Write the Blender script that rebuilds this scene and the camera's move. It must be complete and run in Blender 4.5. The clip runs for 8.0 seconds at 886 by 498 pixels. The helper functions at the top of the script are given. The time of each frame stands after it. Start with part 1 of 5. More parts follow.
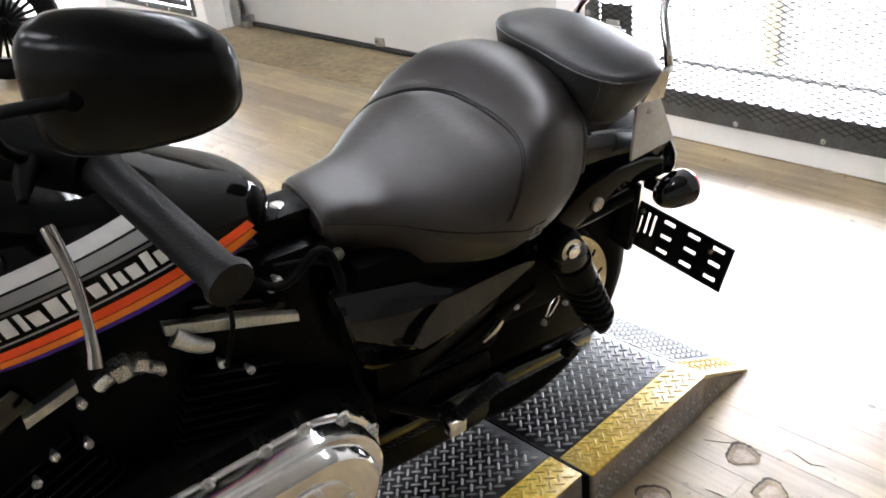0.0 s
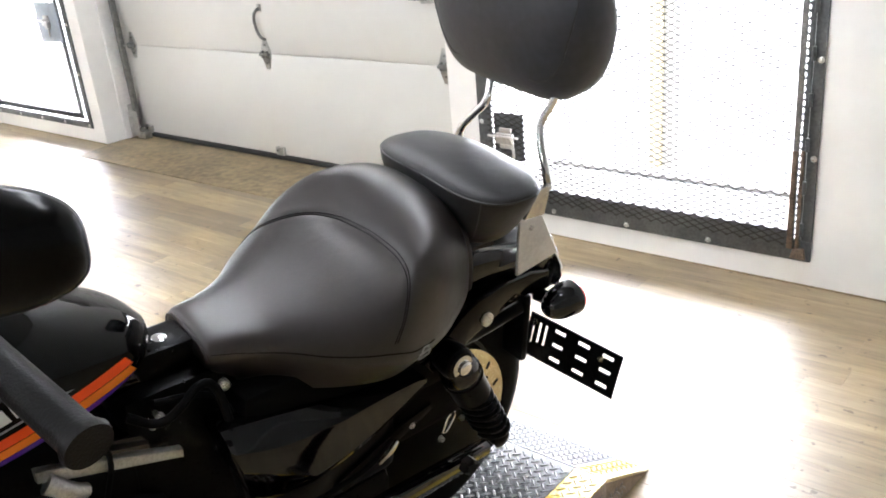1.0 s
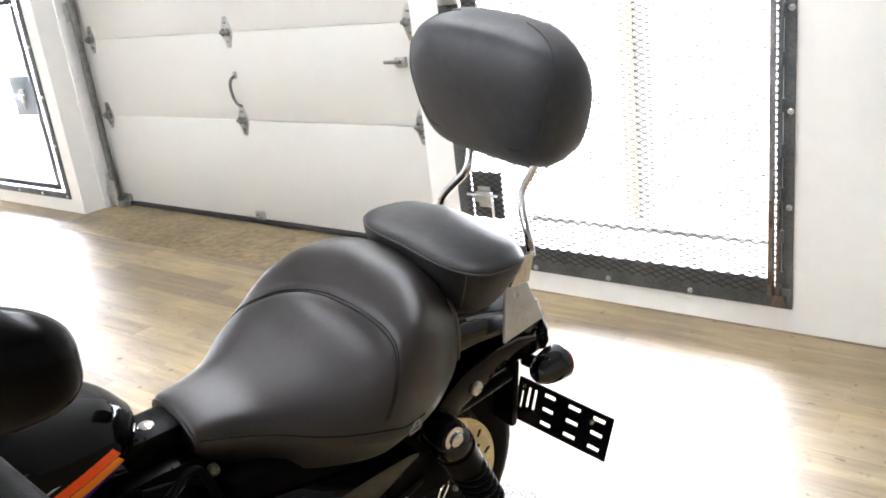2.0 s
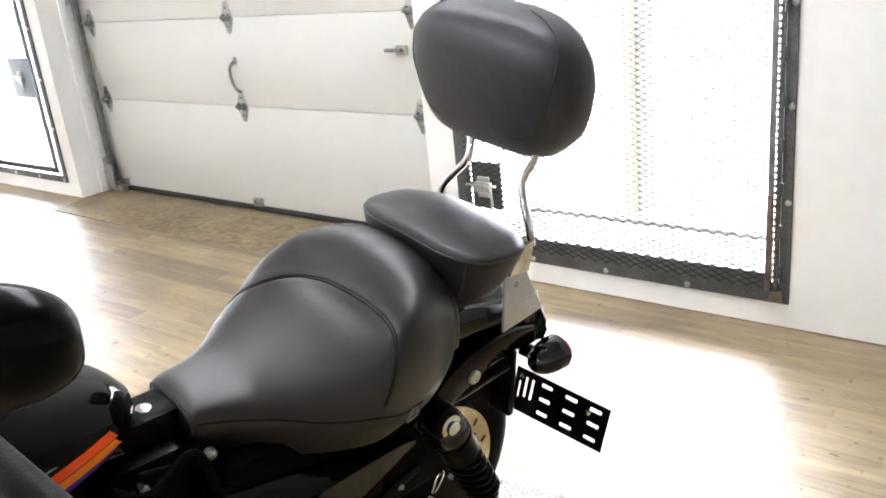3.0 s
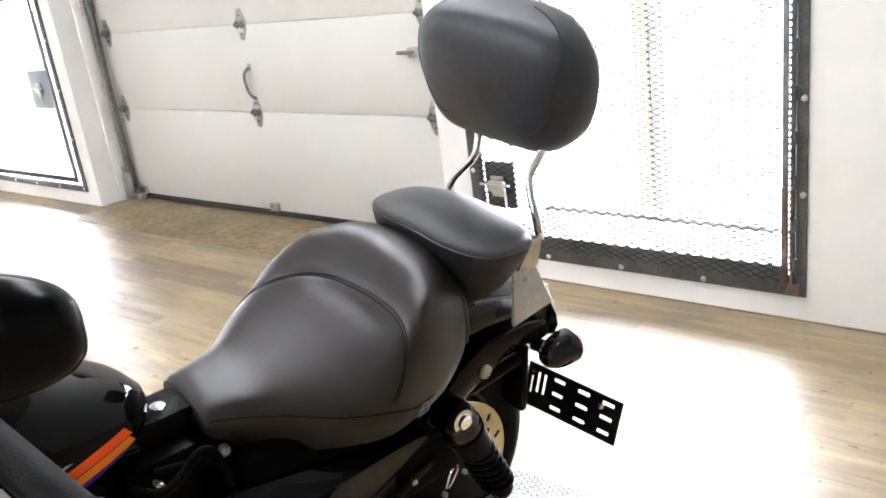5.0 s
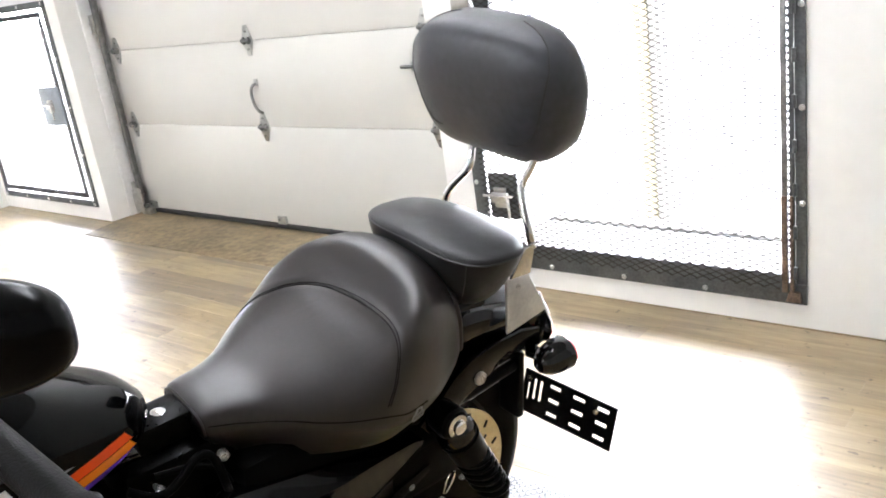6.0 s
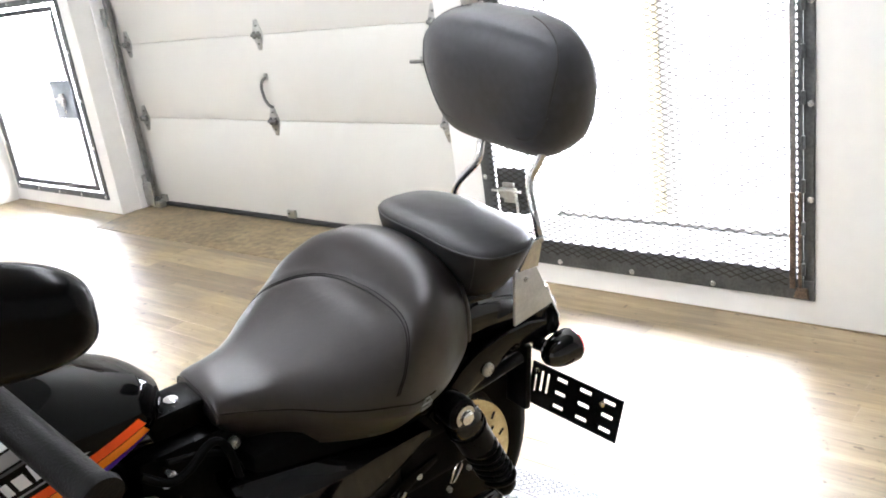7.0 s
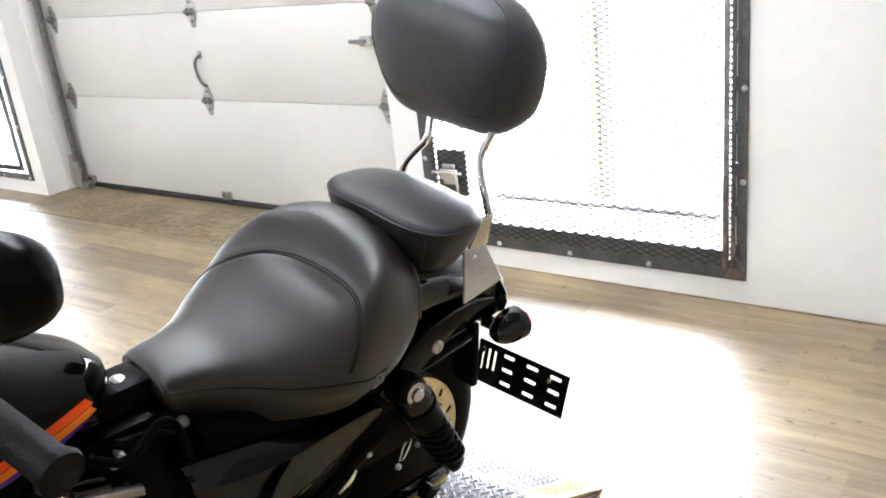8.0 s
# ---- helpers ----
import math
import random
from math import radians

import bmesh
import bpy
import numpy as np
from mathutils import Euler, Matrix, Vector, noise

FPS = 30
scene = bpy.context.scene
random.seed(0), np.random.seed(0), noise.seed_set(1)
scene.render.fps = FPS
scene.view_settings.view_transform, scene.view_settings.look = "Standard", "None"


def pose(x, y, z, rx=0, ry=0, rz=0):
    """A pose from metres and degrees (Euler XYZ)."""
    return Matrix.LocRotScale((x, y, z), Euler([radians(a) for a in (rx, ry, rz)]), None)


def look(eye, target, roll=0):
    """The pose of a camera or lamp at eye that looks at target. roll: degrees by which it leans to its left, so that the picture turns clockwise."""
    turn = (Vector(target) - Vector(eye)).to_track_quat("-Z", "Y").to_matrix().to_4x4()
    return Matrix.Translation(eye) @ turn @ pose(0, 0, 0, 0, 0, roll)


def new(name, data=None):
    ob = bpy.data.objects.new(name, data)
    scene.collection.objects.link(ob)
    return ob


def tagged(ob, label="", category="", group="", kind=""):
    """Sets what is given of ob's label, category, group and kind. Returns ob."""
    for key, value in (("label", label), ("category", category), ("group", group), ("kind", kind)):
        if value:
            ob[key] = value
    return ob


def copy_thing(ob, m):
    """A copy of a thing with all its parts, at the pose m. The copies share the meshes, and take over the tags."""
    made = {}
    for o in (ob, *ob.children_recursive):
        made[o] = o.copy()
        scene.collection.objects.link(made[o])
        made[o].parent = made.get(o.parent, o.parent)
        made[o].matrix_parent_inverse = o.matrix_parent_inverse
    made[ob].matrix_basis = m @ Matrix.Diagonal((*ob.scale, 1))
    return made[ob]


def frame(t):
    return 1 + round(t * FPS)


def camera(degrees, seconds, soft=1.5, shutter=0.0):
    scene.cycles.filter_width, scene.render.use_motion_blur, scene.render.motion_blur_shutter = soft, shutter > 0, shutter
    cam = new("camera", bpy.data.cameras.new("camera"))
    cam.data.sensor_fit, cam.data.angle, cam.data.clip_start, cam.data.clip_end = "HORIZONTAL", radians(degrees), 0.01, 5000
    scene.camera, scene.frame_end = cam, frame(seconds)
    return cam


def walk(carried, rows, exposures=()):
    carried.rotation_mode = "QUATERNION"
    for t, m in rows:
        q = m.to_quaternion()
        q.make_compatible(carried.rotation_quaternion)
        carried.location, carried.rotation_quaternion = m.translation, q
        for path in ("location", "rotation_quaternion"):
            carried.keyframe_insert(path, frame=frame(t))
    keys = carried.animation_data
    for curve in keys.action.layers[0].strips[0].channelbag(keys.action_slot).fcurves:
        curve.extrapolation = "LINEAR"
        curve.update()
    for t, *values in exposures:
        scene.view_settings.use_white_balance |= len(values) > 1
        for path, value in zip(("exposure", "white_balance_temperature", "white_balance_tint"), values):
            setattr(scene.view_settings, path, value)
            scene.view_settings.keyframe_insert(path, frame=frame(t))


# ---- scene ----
cam = camera(53.88, 8.0, soft=1.8)
PATH = [
    (0, (2.2509, -2.9113, 1.3587), (0.9268, -1.7452, 0.4168), -6.22),
    (0.5, (2.2674, -2.8857, 1.3634), (1.0109, -1.613, 0.4682), -5.8),
    (1, (2.276, -2.8773, 1.3937), (1.0472, -1.4947, 0.633), -5.4),
    (1.5, (2.279, -2.8726, 1.4266), (1.065, -1.4244, 0.7716), -6.72),
    (1.7, (2.2743, -2.8729, 1.4264), (1.0604, -1.4234, 0.7743), -7.08),
    (2.8, (2.2619, -2.8747, 1.4166), (1.0575, -1.4231, 0.7517), -6.21),
    (3, (2.2609, -2.8761, 1.4196), (1.0576, -1.4281, 0.745), -5.99),
    (3.5, (2.2655, -2.8756, 1.4251), (1.0532, -1.4172, 0.7899), -6.4),
    (4, (2.2618, -2.8716, 1.4104), (1.0668, -1.421, 0.7265), -6.23),
    (4.5, (2.2694, -2.8703, 1.4038), (1.0625, -1.4303, 0.7185), -6.83),
    (5, (2.2838, -2.8766, 1.4103), (1.0445, -1.4539, 0.7471), -7.59),
    (5.2, (2.2924, -2.8758, 1.4105), (1.0501, -1.4478, 0.7641), -7.98),
    (6.3, (2.3381, -2.8932, 1.4135), (1.0645, -1.4852, 0.7847), -8.14),
    (6.5, (2.3416, -2.8982, 1.416), (1.0566, -1.5015, 0.7854), -7.96),
    (7, (2.3386, -2.8993, 1.4123), (1.0633, -1.4978, 0.7726), -8.09),
    (7.5, (2.3234, -2.9135, 1.4117), (1.0703, -1.4956, 0.7643), -7.59),
    (8, (2.3153, -2.9209, 1.4039), (1.1651, -1.4381, 0.7124), -6.58),
]
walk(cam, [(t, look(eye, target, roll)) for t, eye, target, roll in PATH],
     [(0.0, 1.99, 5900, 12), (1.5, 2.15, 5950, 12), (4.5, 2.11, 5950, 12), (6.5, 2.21, 5950, 12), (8.0, 2.20, 5850, 12)])

# ---- world, sun, large lights ----
world = bpy.data.worlds.new("world")
scene.world = world
world.use_nodes = True
wn = world.node_tree.nodes
sky = wn.new("ShaderNodeTexSky")
sky.sky_type = "NISHITA"
sky.sun_disc = False
sky.sun_elevation = radians(48)
sky.sun_rotation = radians(190)
wn["Background"].inputs["Strength"].default_value = 0.12
world.node_tree.links.new(sky.outputs["Color"], wn["Background"].inputs["Color"])
sun_data = bpy.data.lights.new("sun", "SUN")
sun_data.energy, sun_data.angle, sun_data.color = 4.5, radians(0.53), (1.0, 0.96, 0.9)
sun = new("sun", sun_data)
sun.matrix_world = look((-3, -12, 14), (0, 2, 0))

# ---- materials ----


def mat(name, color, rough=0.5, metal=0.0, var=0.12, scale=9.0, bump=0.0, bscale=180.0, coat=0.0, spec=0.5, rvar=0.08, tint=None):
    """A surface with two scales of variation in colour and gloss, and fine relief."""
    m = bpy.data.materials.new(name)
    m.use_nodes = True
    nt = m.node_tree
    n, l = nt.nodes, nt.links
    p = n["Principled BSDF"]
    co = n.new("ShaderNodeTexCoord")
    big, small = n.new("ShaderNodeTexNoise"), n.new("ShaderNodeTexNoise")
    big.inputs["Scale"].default_value, big.inputs["Detail"].default_value = scale, 4
    small.inputs["Scale"].default_value, small.inputs["Detail"].default_value = scale * 9, 5
    add = n.new("ShaderNodeMath")
    add.operation = "ADD"
    half = n.new("ShaderNodeMath")
    half.operation = "MULTIPLY"
    half.inputs[1].default_value = 0.5
    ramp = n.new("ShaderNodeValToRGB")
    other = tint or tuple(c * (1 - 2.2 * var) for c in color)
    ramp.color_ramp.elements[0].position, ramp.color_ramp.elements[1].position = 0.36, 0.62
    ramp.color_ramp.elements[0].color = (*other, 1)
    ramp.color_ramp.elements[1].color = (*(min(1, c * (1 + var)) for c in color), 1)
    rr = n.new("ShaderNodeMapRange")
    rr.inputs["To Min"].default_value, rr.inputs["To Max"].default_value = max(0.02, rough - rvar), min(1, rough + rvar)
    for t in (big, small):
        l.new(co.outputs["Object"], t.inputs["Vector"])
    l.new(big.outputs["Fac"], add.inputs[0])
    l.new(small.outputs["Fac"], add.inputs[1])
    l.new(add.outputs[0], half.inputs[0])
    l.new(half.outputs[0], ramp.inputs["Fac"])
    l.new(ramp.outputs["Color"], p.inputs["Base Color"])
    l.new(small.outputs["Fac"], rr.inputs["Value"])
    l.new(rr.outputs["Result"], p.inputs["Roughness"])
    p.inputs["Metallic"].default_value = metal
    p.inputs["Coat Weight"].default_value = coat
    p.inputs["Coat Roughness"].default_value = 0.03
    p.inputs["Specular IOR Level"].default_value = spec
    if bump:
        grain = n.new("ShaderNodeTexNoise")
        grain.inputs["Scale"].default_value, grain.inputs["Detail"].default_value = bscale, 3
        b = n.new("ShaderNodeBump")
        b.inputs["Strength"].default_value, b.inputs["Distance"].default_value = bump, 0.002
        l.new(co.outputs["Object"], grain.inputs["Vector"])
        l.new(grain.outputs["Fac"], b.inputs["Height"])
        l.new(b.outputs["Normal"], p.inputs["Normal"])
    return m


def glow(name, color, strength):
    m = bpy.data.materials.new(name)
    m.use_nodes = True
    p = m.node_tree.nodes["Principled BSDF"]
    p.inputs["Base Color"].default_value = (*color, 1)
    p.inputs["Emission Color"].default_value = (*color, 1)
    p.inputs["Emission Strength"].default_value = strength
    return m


def leather_material(name, color, rough, spec=0.5):
    """Grained upholstery vinyl: small cells, creases and worn, duller patches."""
    m = mat(name, color, rough, 0, 0.15, 7, 0, 0, 0, spec, 0.05)
    nt = m.node_tree
    n, l = nt.nodes, nt.links
    co = n.new("ShaderNodeTexCoord")
    cells = n.new("ShaderNodeTexVoronoi")
    cells.feature = "DISTANCE_TO_EDGE"
    cells.inputs["Scale"].default_value = 620
    crease = n.new("ShaderNodeTexNoise")
    crease.inputs["Scale"].default_value, crease.inputs["Detail"].default_value = 45, 6
    crease.inputs["Distortion"].default_value = 1.2
    add = n.new("ShaderNodeMath")
    add.operation = "MULTIPLY_ADD"
    add.inputs[1].default_value = 0.5
    b = n.new("ShaderNodeBump")
    b.inputs["Strength"].default_value, b.inputs["Distance"].default_value = 0.34, 0.0014
    for t in (cells, crease):
        l.new(co.outputs["Object"], t.inputs["Vector"])
    l.new(cells.outputs["Distance"], add.inputs[0])
    l.new(crease.outputs["Fac"], add.inputs[2])
    rumple = n.new("ShaderNodeTexNoise")
    rumple.inputs["Scale"].default_value, rumple.inputs["Detail"].default_value = 13, 2
    l.new(co.outputs["Object"], rumple.inputs["Vector"])
    soft_b = n.new("ShaderNodeBump")
    soft_b.inputs["Strength"].default_value, soft_b.inputs["Distance"].default_value = 0.07, 0.006
    l.new(rumple.outputs["Fac"], soft_b.inputs["Height"])
    l.new(soft_b.outputs["Normal"], b.inputs["Normal"])
    l.new(add.outputs[0], b.inputs["Height"])
    l.new(b.outputs["Normal"], n["Principled BSDF"].inputs["Normal"])
    return m


def plank_material(name, by_island):
    """Wood-look vinyl: grain along the plank, tone by plank, cathedral figure, knots and scuffs."""
    m = bpy.data.materials.new(name)
    m.use_nodes = True
    nt = m.node_tree
    n, l = nt.nodes, nt.links
    p = n["Principled BSDF"]
    info = n.new("ShaderNodeObjectInfo")
    geo = n.new("ShaderNodeNewGeometry")
    shift = n.new("ShaderNodeVectorMath")
    shift.operation = "MULTIPLY_ADD"
    rnd = n.new("ShaderNodeCombineXYZ")
    mul = n.new("ShaderNodeMath")
    mul.operation = "MULTIPLY"
    mul.inputs[1].default_value = 37.0
    chance = geo.outputs["Random Per Island"] if by_island else info.outputs["Random"]
    l.new(chance, mul.inputs[0])
    for s in ("X", "Y", "Z"):
        l.new(mul.outputs[0], rnd.inputs[s])
    l.new(geo.outputs["Position"], shift.inputs[0])
    shift.inputs[1].default_value = (1.6, 17.0, 1.0)
    l.new(rnd.outputs[0], shift.inputs[2])
    figure, fibre, dirt = (n.new("ShaderNodeTexNoise") for _ in range(3))
    figure.inputs["Scale"].default_value, figure.inputs["Detail"].default_value, figure.inputs["Distortion"].default_value = 1.1, 5, 0.9
    fibre.inputs["Scale"].default_value, fibre.inputs["Detail"].default_value = 6, 6
    dirt.inputs["Scale"].default_value, dirt.inputs["Detail"].default_value = 2.3, 6
    l.new(shift.outputs[0], figure.inputs["Vector"])
    l.new(shift.outputs[0], fibre.inputs["Vector"])
    l.new(geo.outputs["Position"], dirt.inputs["Vector"])
    tone = n.new("ShaderNodeValToRGB")
    els = tone.color_ramp.elements
    els[0].position, els[0].color = 0.0, (0.235, 0.18, 0.105, 1)
    els[1].position, els[1].color = 1.0, (0.40, 0.31, 0.165, 1)
    e = els.new(0.45)
    e.color = (0.36, 0.275, 0.145, 1)
    e = els.new(0.7)
    e.color = (0.32, 0.25, 0.15, 1)
    l.new(chance, tone.inputs["Fac"])
    fr = n.new("ShaderNodeValToRGB")
    fr.color_ramp.elements[0].position, fr.color_ramp.elements[1].position = 0.3, 0.66
    fr.color_ramp.elements[0].color, fr.color_ramp.elements[1].color = (0.72, 0.71, 0.70, 1), (1.14, 1.13, 1.13, 1)
    l.new(figure.outputs["Fac"], fr.inputs["Fac"])
    fb = n.new("ShaderNodeValToRGB")
    fb.color_ramp.elements[0].position, fb.color_ramp.elements[1].position = 0.3, 0.6
    fb.color_ramp.elements[0].color, fb.color_ramp.elements[1].color = (0.82, 0.8, 0.78, 1), (1.0, 1.0, 1.0, 1)
    l.new(fibre.outputs["Fac"], fb.inputs["Fac"])
    mix1, mix2 = n.new("ShaderNodeMix"), n.new("ShaderNodeMix")
    for mx in (mix1, mix2):
        mx.data_type, mx.blend_type = "RGBA", "MULTIPLY"
        mx.inputs[0].default_value = 1.0
    l.new(tone.outputs["Color"], mix1.inputs[6])
    l.new(fr.outputs["Color"], mix1.inputs[7])
    l.new(mix1.outputs[2], mix2.inputs[6])
    l.new(fb.outputs["Color"], mix2.inputs[7])
    specks = n.new("ShaderNodeTexNoise")
    specks.inputs["Scale"].default_value, specks.inputs["Detail"].default_value = 26, 3
    l.new(geo.outputs["Position"], specks.inputs["Vector"])
    spot = n.new("ShaderNodeValToRGB")
    spot.color_ramp.elements[0].position, spot.color_ramp.elements[1].position = 0.29, 0.36
    spot.color_ramp.elements[0].color, spot.color_ramp.elements[1].color = (0.45, 0.42, 0.38, 1), (1, 1, 1, 1)
    l.new(specks.outputs["Fac"], spot.inputs["Fac"])
    cloud = n.new("ShaderNodeValToRGB")
    cloud.color_ramp.elements[0].position, cloud.color_ramp.elements[1].position = 0.34, 0.62
    cloud.color_ramp.elements[0].color, cloud.color_ramp.elements[1].color = (0.72, 0.72, 0.74, 1), (1.06, 1.05, 1.02, 1)
    l.new(dirt.outputs["Fac"], cloud.inputs["Fac"])
    mix3 = n.new("ShaderNodeMix")
    mix3.data_type, mix3.blend_type = "RGBA", "MULTIPLY"
    mix3.inputs[0].default_value = 1.0
    l.new(mix2.outputs[2], mix3.inputs[6])
    l.new(cloud.outputs["Color"], mix3.inputs[7])
    mix4 = n.new("ShaderNodeMix")
    mix4.data_type, mix4.blend_type = "RGBA", "MULTIPLY"
    mix4.inputs[0].default_value = 1.0
    l.new(mix3.outputs[2], mix4.inputs[6])
    l.new(spot.outputs["Color"], mix4.inputs[7])
    l.new(mix4.outputs[2], p.inputs["Base Color"])
    rr = n.new("ShaderNodeMapRange")
    rr.inputs["From Min"].default_value, rr.inputs["From Max"].default_value = 0.3, 0.7
    rr.inputs["To Min"].default_value, rr.inputs["To Max"].default_value = 0.39, 0.53
    p.inputs["Specular IOR Level"].default_value = 1.0
    l.new(dirt.outputs["Fac"], rr.inputs["Value"])
    l.new(rr.outputs["Result"], p.inputs["Roughness"])
    b = n.new("ShaderNodeBump")
    b.inputs["Strength"].default_value, b.inputs["Distance"].default_value = 0.35, 0.001
    l.new(fibre.outputs["Fac"], b.inputs["Height"])
    l.new(b.outputs["Normal"], p.inputs["Normal"])
    return m


WALL = mat("white_wall_paint", (0.86, 0.845, 0.815), 0.55, 0, 0.014, 1.6, 0.12, 60)
SIDEW = mat("dimmed_wall_grey", (0.45, 0.445, 0.432), 0.6, 0, 0.04, 2, 0.1, 50)
CEIL = mat("dimmed_ceiling_grey", (0.42, 0.416, 0.405), 0.7, 0, 0.06, 2)
DOORW = mat("garage_door_enamel", (0.66, 0.642, 0.60), 0.42, 0, 0.007, 1.2, 0.06, 90)
PLANK, PLANK_FAR = plank_material("plank_vinyl", False), plank_material("far_plank_vinyl", True)
SUBFLOOR = mat("dark_joint", (0.10, 0.08, 0.05), 0.8)
APRON = mat("brown_coated_concrete", (0.25, 0.19, 0.105), 0.58, 0, 0.24, 2.6, 0.2, 60)
STEEL = mat("galvanised_steel", (0.52, 0.52, 0.5), 0.38, 1.0, 0.14, 30)
DSTEEL = mat("dark_track_steel", (0.25, 0.25, 0.24), 0.5, 0.7, 0.2, 25)
GATE = mat("grey_gate_paint", (0.085, 0.09, 0.09), 0.45, 0, 0.2, 10, 0.2, 80)
MESHM = mat("dark_mesh_steel", (0.030, 0.026, 0.022), 0.6, 0, 0.2, 20)
RUST = mat("brown_hinge_steel", (0.17, 0.12, 0.085), 0.55, 0.3, 0.3, 18)
LOCKM = mat("blue_grey_lock_box", (0.27, 0.31, 0.35), 0.45, 0.1, 0.1, 14)
RUBBER = mat("black_rubber", (0.005, 0.005, 0.005), 0.65, 0, 0.2, 25, 0.3, 300, 0, 0.05)
SEAL = mat("black_door_seal", (0.02, 0.02, 0.02), 0.6)
LEATHER = leather_material("black_seat_vinyl", (0.0122, 0.0081, 0.0070), 0.38, 0.74)
LEATHER3 = leather_material("black_pillion_vinyl", (0.0125, 0.0118, 0.0116), 0.45, 0.46)
# black pad vinyl, its base lifted and blued to imitate lens haze
LEATHER2 = leather_material("haze_lifted_pad_vinyl", (0.030, 0.031, 0.037), 0.44, 0.6)
SEAMM = mat("dark_seat_thread", (0.004, 0.0035, 0.003), 0.5, 0, 0.1, 20, 0, 0, 0, 0.2)
THREAD = mat("black_thread", (0.022, 0.021, 0.020), 0.38)
BLACK = mat("gloss_black_paint", (0.003, 0.003, 0.0035), 0.04, 0, 0.1, 8, 0, 0, 0.0, 0.7, 0.015)
SATIN = mat("satin_black_metal", (0.003, 0.003, 0.003), 0.3, 0.0, 0.2, 20, 0, 0, 0, 0.07)
STRUTM = mat("thin_black_enamel", (0.002, 0.002, 0.0022), 0.06, 0, 0.1, 8, 0, 0, 0.0, 0.30, 0.015)
MATTE = mat("matte_black_cast_metal", (0.002, 0.002, 0.002), 0.6, 0.0, 0.2, 20, 0, 0, 0, 0.04)
WRINKLE = mat("wrinkle_black_engine", (0.003, 0.003, 0.003), 0.55, 0, 0.25, 30, 0.4, 500, 0, 0.08)
MIRRORM = mat("black_mirror_shell", (0.0012, 0.0012, 0.0012), 0.24, 0, 0.02, 5, 0, 0, 0, 0.16, 0.01)
CHROME = mat("chrome", (0.90, 0.90, 0.90), 0.13, 1.0, 0.02, 8, 0, 0, 0, 0.5, 0.02)
POLISH = mat("polished_aluminium", (0.78, 0.77, 0.75), 0.16, 1.0, 0.05, 14)
BOLTM = mat("zinc_bolt", (0.62, 0.62, 0.6), 0.28, 1.0, 0.1, 60)
REDL = mat("red_lens", (0.55, 0.01, 0.012), 0.12, 0, 0.05, 20)
# disc steel, its base yellowed in place of the floor's reflection
BRASSY = mat("reflection_tinted_steel", (0.62, 0.56, 0.40), 0.25, 1.0, 0.08, 40)
GRIPM = mat("grip_rubber", (0.007, 0.0065, 0.0063), 0.46, 0, 0.15, 30, 0.3, 400, 0, 0.12)
TANKB = mat("gloss_black_tank_paint", (0.002, 0.002, 0.0021), 0.05, 0, 0.1, 8, 0, 0, 0.0, 0.20, 0.015)
S_LIGHT = mat("light_grey_stripe", (0.70, 0.70, 0.69), 0.16, 0, 0.03, 9, 0, 0, 0.0, 0.3)
S_MID = mat("mid_grey_stripe", (0.33, 0.33, 0.33), 0.16, 0, 0.03, 9, 0, 0, 0.0, 0.3)
S_DARK = mat("dark_grey_stripe", (0.10, 0.10, 0.10), 0.16, 0, 0.03, 9, 0, 0, 0.0, 0.3)
S_RED = mat("red_orange_stripe", (1.0, 0.10, 0.012), 0.12, 0, 0.02, 9, 0, 0, 0.0, 0.3)
S_ORANGE = mat("orange_stripe", (1.0, 0.23, 0.015), 0.12, 0, 0.02, 9, 0, 0, 0.0, 0.3)
S_PURPLE = mat("purple_stripe", (0.12, 0.04, 0.40), 0.16, 0, 0.03, 9, 0, 0, 0.0, 0.3)
S_WHITE = mat("white_lettering", (0.88, 0.88, 0.86), 0.16, 0, 0.03, 9, 0, 0, 0.0, 0.3)
LEVERM = mat("dull_lever_alloy", (0.36, 0.33, 0.30), 0.14, 1.0, 0.03, 6, 0, 0, 0, 0.5, 0.02)
TREADM = mat("tread_plate_black", (0.012, 0.012, 0.014), 0.32, 0.0, 0.25, 14, 0.12, 160, 0, 0.2)
# ramp plate and ramp yellow are paler copies that carry the gate's glare
RAMPM = mat("glare_paled_ramp_plate", (0.27, 0.27, 0.28), 0.5, 0.2, 0.2, 14, 0.12, 160)
RAMPY = mat("glare_paled_ramp_yellow", (0.74, 0.60, 0.27), 0.36, 0, 0.16, 12, 0.12, 120, 0, 0.6)
TREADY = mat("tread_plate_yellow", (0.62, 0.43, 0.06), 0.27, 0, 0.16, 12, 0.12, 120, 0, 0.7)
TREADS = mat("tread_plate_side_brown", (0.27, 0.225, 0.185), 0.45, 0.25, 0.2, 14, 0.15, 120)
LOZ = mat("worn_tread_steel", (0.46, 0.46, 0.46), 0.32, 0.5, 0.3, 60)
LOZR = mat("ramp_bar_grey", (0.40, 0.40, 0.405), 0.5, 0.2, 0.3, 60)
LOZY = mat("worn_yellow_tread", (0.70, 0.52, 0.12), 0.4, 0, 0.12, 60)
PATCH = mat("bare_subfloor_patch", (0.26, 0.195, 0.13), 0.75, 0, 0.25, 30, 0.4, 90, 0, 0.2)
PATCHRIM = mat("dark_patch_rim", (0.055, 0.042, 0.03), 0.75, 0, 0.3, 40, 0, 0, 0, 0.2)
PATCHIN = mat("dusty_subfloor", (0.42, 0.34, 0.27), 0.75, 0, 0.2, 40, 0.4, 90, 0, 0.2)
SILLM = mat("dimmed_sill_grey", (0.20, 0.192, 0.18), 0.8, 0, 0.12, 5, 0.2, 40)
